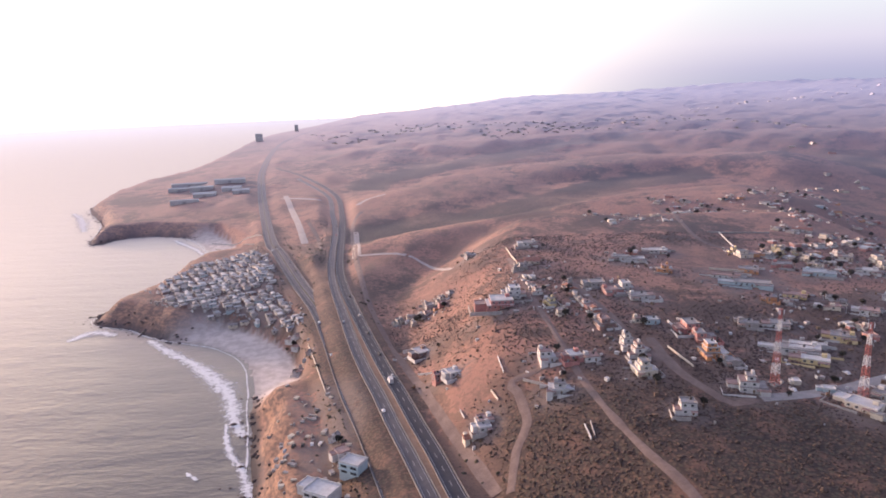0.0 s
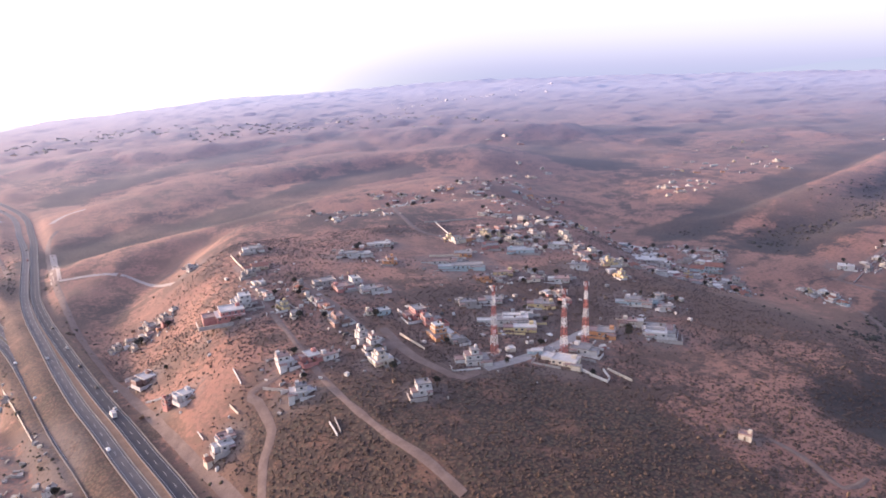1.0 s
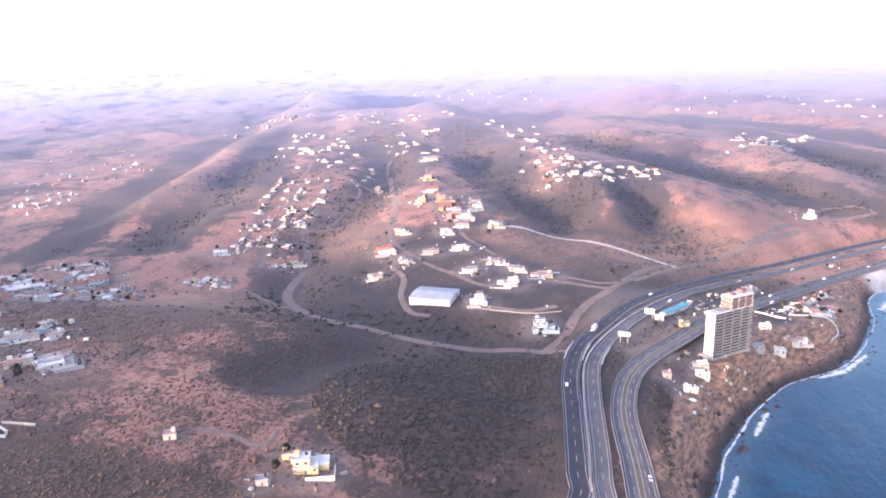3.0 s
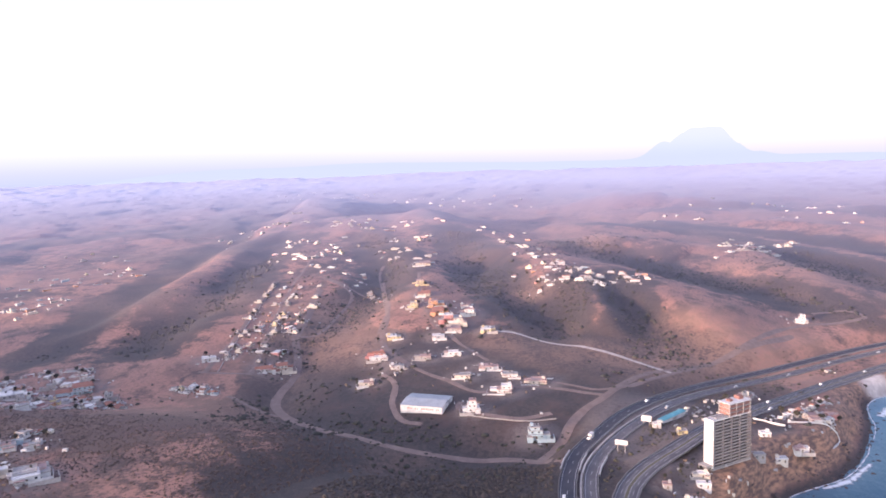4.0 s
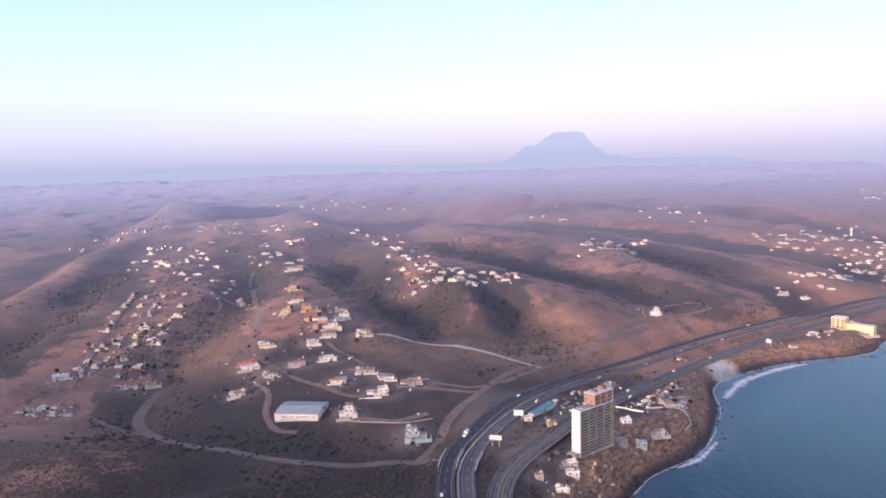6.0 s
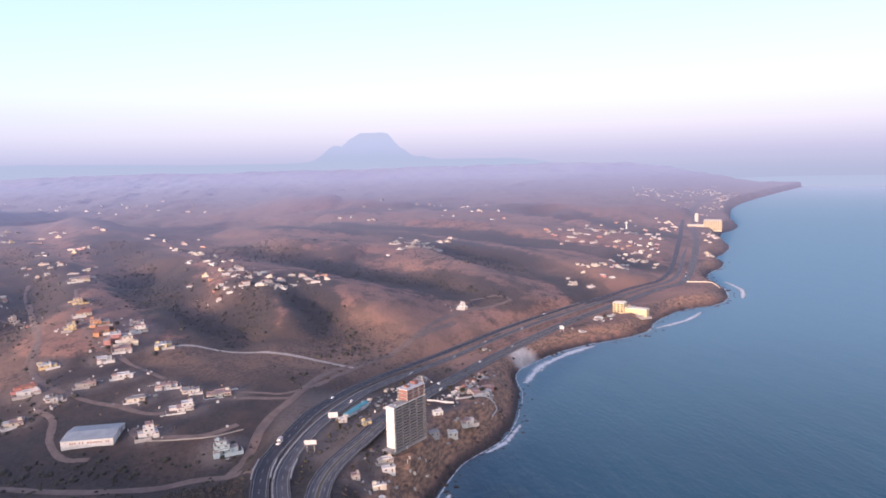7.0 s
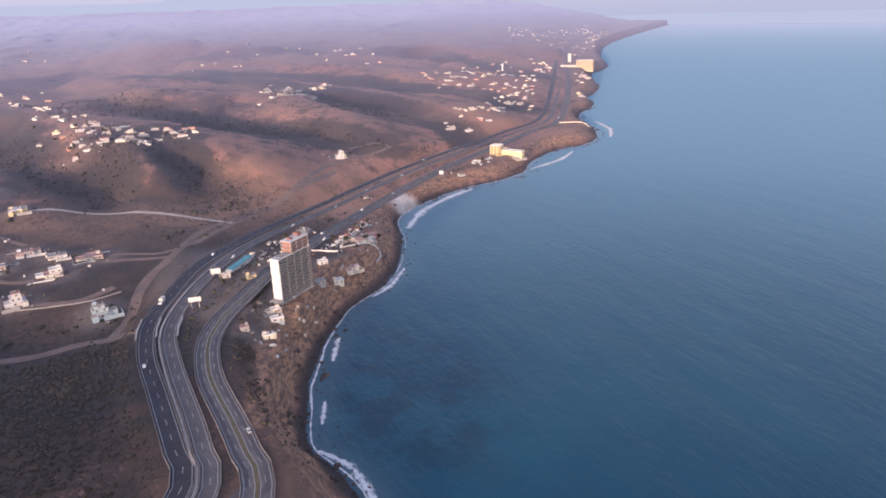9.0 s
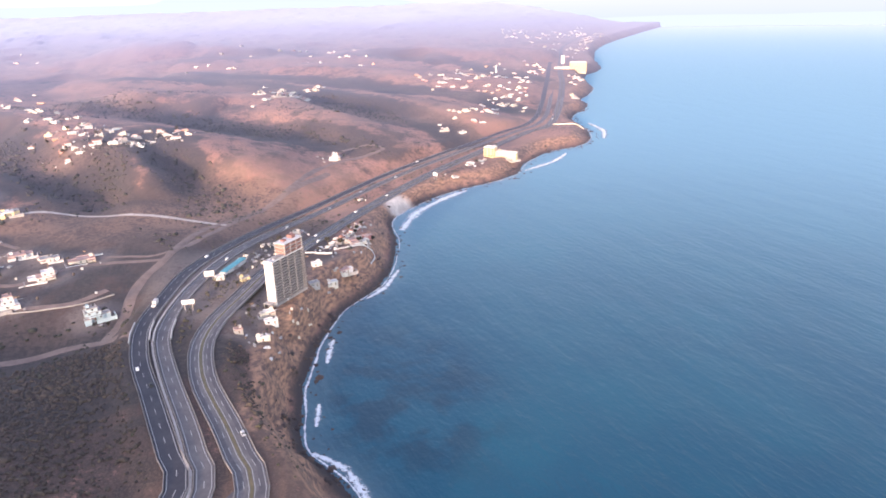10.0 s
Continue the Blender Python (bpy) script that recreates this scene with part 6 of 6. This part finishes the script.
# ---- hoardings ----
def hoarding(x, y, turn, w, h, leg):
    base = new("billboard")
    stand(base, x, y, turn)
    part("panel", mesh("panel", boxes((0, 0, leg, w, 0.4, h)), WALLS[0]), base, label="blank white panel")
    for sx in (-0.3, 0.3):
        part("post", mesh("post", boxes((sx * w, 0.3, -1, 0.4, 0.4, leg + h + 1)), ROOF_GREY), base)
    part("catwalk", mesh("catwalk", boxes((0, -0.6, leg - 0.2, w, 0.8, 0.12)), ROOF_GREY), base)
    return tagged(base, "white roadside billboard on two steel posts", "billboard", group="billboards")


hoarding(452, 21, -95, 8, 3, 5)
hoarding(505, 6, -95, 7, 4, 3)
hoarding(774, -262, -140, 6, 4, 5)


# ---- vehicles ----
def car_model(paint_, name="car", long=4.4, wide=1.8, cab=0.55, high=1.45):
    base = new(name)
    h = high * 0.5
    prof = [(-long / 2, 0.35), (long / 2, 0.35), (long / 2, h * 0.95), (long * 0.28, h + 0.05), (long * 0.1, high), (-long * (cab - 0.25), high), (-long * 0.46, h + 0.1), (-long / 2, h)]
    v = [(x, sy * wide / 2 * (0.86 if z > h + 0.2 else 1), z) for sy in (-1, 1) for x, z in prof]
    n = len(prof)
    f = [tuple(range(n)), tuple(range(2 * n - 1, n - 1, -1))] + [(i + n, (i + 1) % n + n, (i + 1) % n, i) for i in range(n)]
    part("body", mesh("body", (v, f), paint_), base)
    part("windscreen", mesh("windscreen", boxes((long * 0.03, 0, h + 0.12, long * (cab - 0.06), wide * 0.9, (high - h) * 0.62)), GLASS), base)
    t = [(0.33 * math.cos(6.283 * i / 10), y, 0.33 + 0.33 * math.sin(6.283 * i / 10)) for y in (-0.12, 0.12) for i in range(10)]
    wheel = mesh("wheel", (t, [tuple(range(10)), tuple(range(19, 9, -1))] + [(i + 10, (i + 1) % 10 + 10, (i + 1) % 10, i) for i in range(10)]), RUBBER)
    for sx in (-0.3, 0.3):
        for sy in (-1, 1):
            part("wheel", wheel, base, pose(sx * long, sy * wide * 0.46, 0))
    return base


PAINTS = [("white", WHITE_STEEL), ("silver-grey", ROOF_METAL), ("dark", TANK), ("red", RED_STEEL)]
CARS = [tagged(car_model(p), f"small {word} car on the road", "car", group="cars") for word, p in PAINTS]
truck = car_model(WHITE_STEEL, "truck", 7.5, 2.4, 0.5, 2.2)
part("box_body", mesh("box_body", boxes((-1.2, 0, 0.9, 5.2, 2.5, 2.5)), WALLS[0]), truck, label="white box body")
tagged(truck, "white box truck on the dark carriageway", "truck", group="trucks")


def on_road(key, x, y, lane, proto, flip=False, first=False):
    half, line = ROADS[key]
    i = int(np.argmin(np.hypot(line[:, 0] - x, line[:, 1] - y)))
    a, b = line[max(i - 1, 0)], line[min(i + 1, len(line) - 1)]
    t = (b - a)[:2] / np.linalg.norm((b - a)[:2])
    u = (np.array([x, y]) - line[i, :2]) @ t
    q = line[i, :2] + t * u + np.array([t[1], -t[0]]) * lane
    m = pose(q[0], q[1], line[i, 2] + 0.07, 0, 0, math.degrees(math.atan2(t[1], t[0])) + (180 if flip else 0))
    if first:
        proto.matrix_world = m
    else:
        copy_thing(proto, m)


on_road("toll_east", -36, 425, 1.5, truck, True, True)
on_road("toll_east", 470, 44, -1.8, truck, True)
started = set()
rnd = random.Random(31)
for key, lanes, spots in (("old_highway_n", (-5.0, -2.6, 2.6, 5.0), 34), ("toll_east", (-1.9, 1.9), 12), ("toll_west", (-1.8, 1.8), 12)):
    line = stretch_of(ROADS[key][1], 240, 1300)
    for i in range(spots):
        q = line[rnd.randrange(len(line))]
        k = rnd.choice((0, 0, 1, 1, 2, 2, 2, 2, 3))
        lane = rnd.choice(lanes)
        on_road(key, q[0] + rnd.uniform(-5, 5), q[1] + rnd.uniform(-5, 5), lane, CARS[k], lane > 0, k not in started)
        started.add(k)
for i in range(16):  # parked in the dirt lot above the beach and by the houses
    x, y = ((-95 + 5.2 * i, 366 + 0.8 * i) if i < 7 else (rnd.uniform(80, 240), rnd.uniform(315, 430)))
    if clear(x, y, 0):
        copy_thing(CARS[rnd.choice((0, 1, 2))], pose(x, y, float(height(x, y)), 0, 0, rnd.choice((75, 95, 10)) + rnd.gauss(0, 6)))["label"] = "parked car on bare ground"


# ---- trees among the houses ----
def tree(seed, high):
    rng = np.random.default_rng(seed)
    base = new("tree")
    n, tri = 7, []
    v = [(0.28 * k * math.cos(6.283 * i / n), 0.28 * k * math.sin(6.283 * i / n), z) for z, k in ((-0.6, 1.3), (high * 0.3, 0.8), (high * 0.55, 0.5)) for i in range(n)]
    f = [(j * n + i, j * n + (i + 1) % n, (j + 1) * n + (i + 1) % n, (j + 1) * n + i) for j in (0, 1) for i in range(n)]
    for a in range(5):
        t, r = 1.26 * a + rng.uniform(0, 1), high * 0.28
        b = len(v)
        tip = (r * math.cos(t), r * math.sin(t), high * rng.uniform(0.6, 0.85))
        v += [(0.12, 0, high * 0.35), (-0.06, 0.1, high * 0.35), (-0.06, -0.1, high * 0.35), tip]
        f += [(b, b + 1, b + 3), (b + 1, b + 2, b + 3), (b + 2, b, b + 3)]
    part("trunk", mesh("trunk", (v, f), WOOD), base)
    v, f = [], []
    for i in range(150):
        d = rng.normal(0, 1, 3)
        d /= np.linalg.norm(d)
        c = d * rng.uniform(0.45, 1.0) ** 0.5 * np.array([high * 0.36, high * 0.36, high * 0.28]) * rng.uniform(0.75, 1.1) + np.array([0, 0, high * 0.68])
        a, b = rng.normal(0, 0.075 * high, 3), rng.normal(0, 0.075 * high, 3)
        k = len(v)
        v += [tuple(c + a), tuple(c + b), tuple(c - a), tuple(c - b)]
        f.append((k, k + 1, k + 2, k + 3))
    part("crown", mesh("crown", (v, f), LEAF), base)
    return tagged(base, "dark bushy tree beside a house", "tree", group="trees among the houses")


trees = [tree(s, h) for s, h in ((1, 5.0), (2, 4.0), (3, 6.0), (4, 3.4))]
rnd, done = random.Random(9), set()
for x, y, wide in [q for q in taken if math.hypot(q[0], q[1]) < 1000]:
    if rnd.random() < 0.45:
        a, r = rnd.uniform(0, 6.28), wide + rnd.uniform(2, 6)
        k = rnd.randrange(4)
        m = pose(x + r * math.cos(a), y + r * math.sin(a), float(height(x + r * math.cos(a), y + r * math.sin(a))), 0, 0, rnd.uniform(0, 360))
        if k in done:
            copy_thing(trees[k], m)
        else:
            trees[k].matrix_world = m
            done.add(k)


# ---- worn yards and odds and ends round the houses ----
co = np.empty(3 * len(ground.data.vertices))
ground.data.vertices.foreach_get("co", co)
co = co.reshape(-1, 3)
reach = np.hypot(co[:, 0], co[:, 1])
yard = np.zeros(len(co))
pick = np.where((reach > 230) & (reach < 1500) & (co[:, 2] > 5))[0]
for x, y, wide in taken:
    k = pick[np.abs(co[pick, 0] - x) < 30]
    k = k[np.abs(co[k, 1] - y) < 30]
    yard[k] = np.maximum(yard[k], ramp(1.6 * wide + 6, 0.8 * wide, np.hypot(co[k, 0] - x, co[k, 1] - y)))
yard = np.maximum(yard, 0.9 * ramp(60, 40, np.hypot((co[:, 0] - 505) / 1.6, co[:, 1] - 0)) * (co[:, 2] > 8))
yard = np.maximum(yard, 0.9 * inside(co[:, 0], co[:, 1], PARK))
yard = np.maximum(yard, ramp(45, 25, np.hypot(co[:, 0] + 85, (co[:, 1] - 385) / 1.6)))
paint(ground, "yard", yard)


def clutter(number, seed, low, high, spots, mat, label):
    """Crates, sheds, heaps and fence ends too small to name, joined."""
    rng = np.random.default_rng(seed)
    rows, verts, faces = [], [], []
    for i in range(number):
        x, y, wide = spots[rng.integers(len(spots))]
        a, r = rng.uniform(0, 6.28), wide * 0.9 + rng.gamma(2.0, 4.0)
        x, y = x + r * math.cos(a), y + r * math.sin(a)
        z = float(height(x, y))
        if z < 8 or np.min(np.hypot(ROAD_POINTS[:, 0] - x, ROAD_POINTS[:, 1] - y) - ROAD_POINTS[:, 2]) < 3:
            continue
        v, f = boxes((0, 0, -0.5, rng.uniform(low, high), rng.uniform(low, high) * rng.choice((0.3, 0.8)), 0.5 + rng.uniform(0.5, 1.8)))
        t = rng.uniform(0, 3.14)
        b = len(verts)
        verts += [(x + p * math.cos(t) - q * math.sin(t), y + p * math.sin(t) + q * math.cos(t), z + k) for p, q, k in v]
        faces += [tuple(b + j for j in g) for g in f]
    me = bpy.data.meshes.new("yard_clutter")
    me.from_pydata(verts, [], faces)
    me.materials.append(mat)
    tagged(new("yard_clutter", me), label, "clutter", kind="stuff")


near_homes = [q for q in taken if math.hypot(q[0], q[1]) < 1000]
clutter(600, 5, 0.8, 3.2, near_homes, WALLS[0], "pale crates, low walls and sheds in the yards")
clutter(700, 6, 0.8, 3.6, near_homes, WALLS[5], "grey block heaps and low walls in the yards")
clutter(500, 7, 0.8, 3.0, near_homes, WOOD, "dark timber and scrap heaps in the yards")
shore_spots = [(-85 + rnd.uniform(-35, 30), 385 + rnd.uniform(-70, 60), 2) for i in range(30)] + [(480 + rnd.uniform(-60, 110), -60 + rnd.uniform(-25, 60), 2) for i in range(30)]
clutter(130, 8, 0.8, 4.0, shore_spots, ROOF_GREY, "grey rubble and shacks beside the highway")
clutter(90, 9, 0.8, 4.0, shore_spots, WALLS[1], "pale rubble and shacks beside the highway")
park_spots = [(-300 + rnd.uniform(0, 180), 570 + rnd.uniform(0, 280), 1) for i in range(400)]
park_spots = [q for q in park_spots if inside(np.array([q[0]]), np.array([q[1]]), PARK)[0]]
clutter(700, 12, 0.8, 3.4, park_spots, ROOF_PALE, "pale sheds and awnings between the mobile homes")
clutter(400, 13, 0.8, 2.6, park_spots, ROOF_GREY, "grey vans and sheds between the mobile homes")
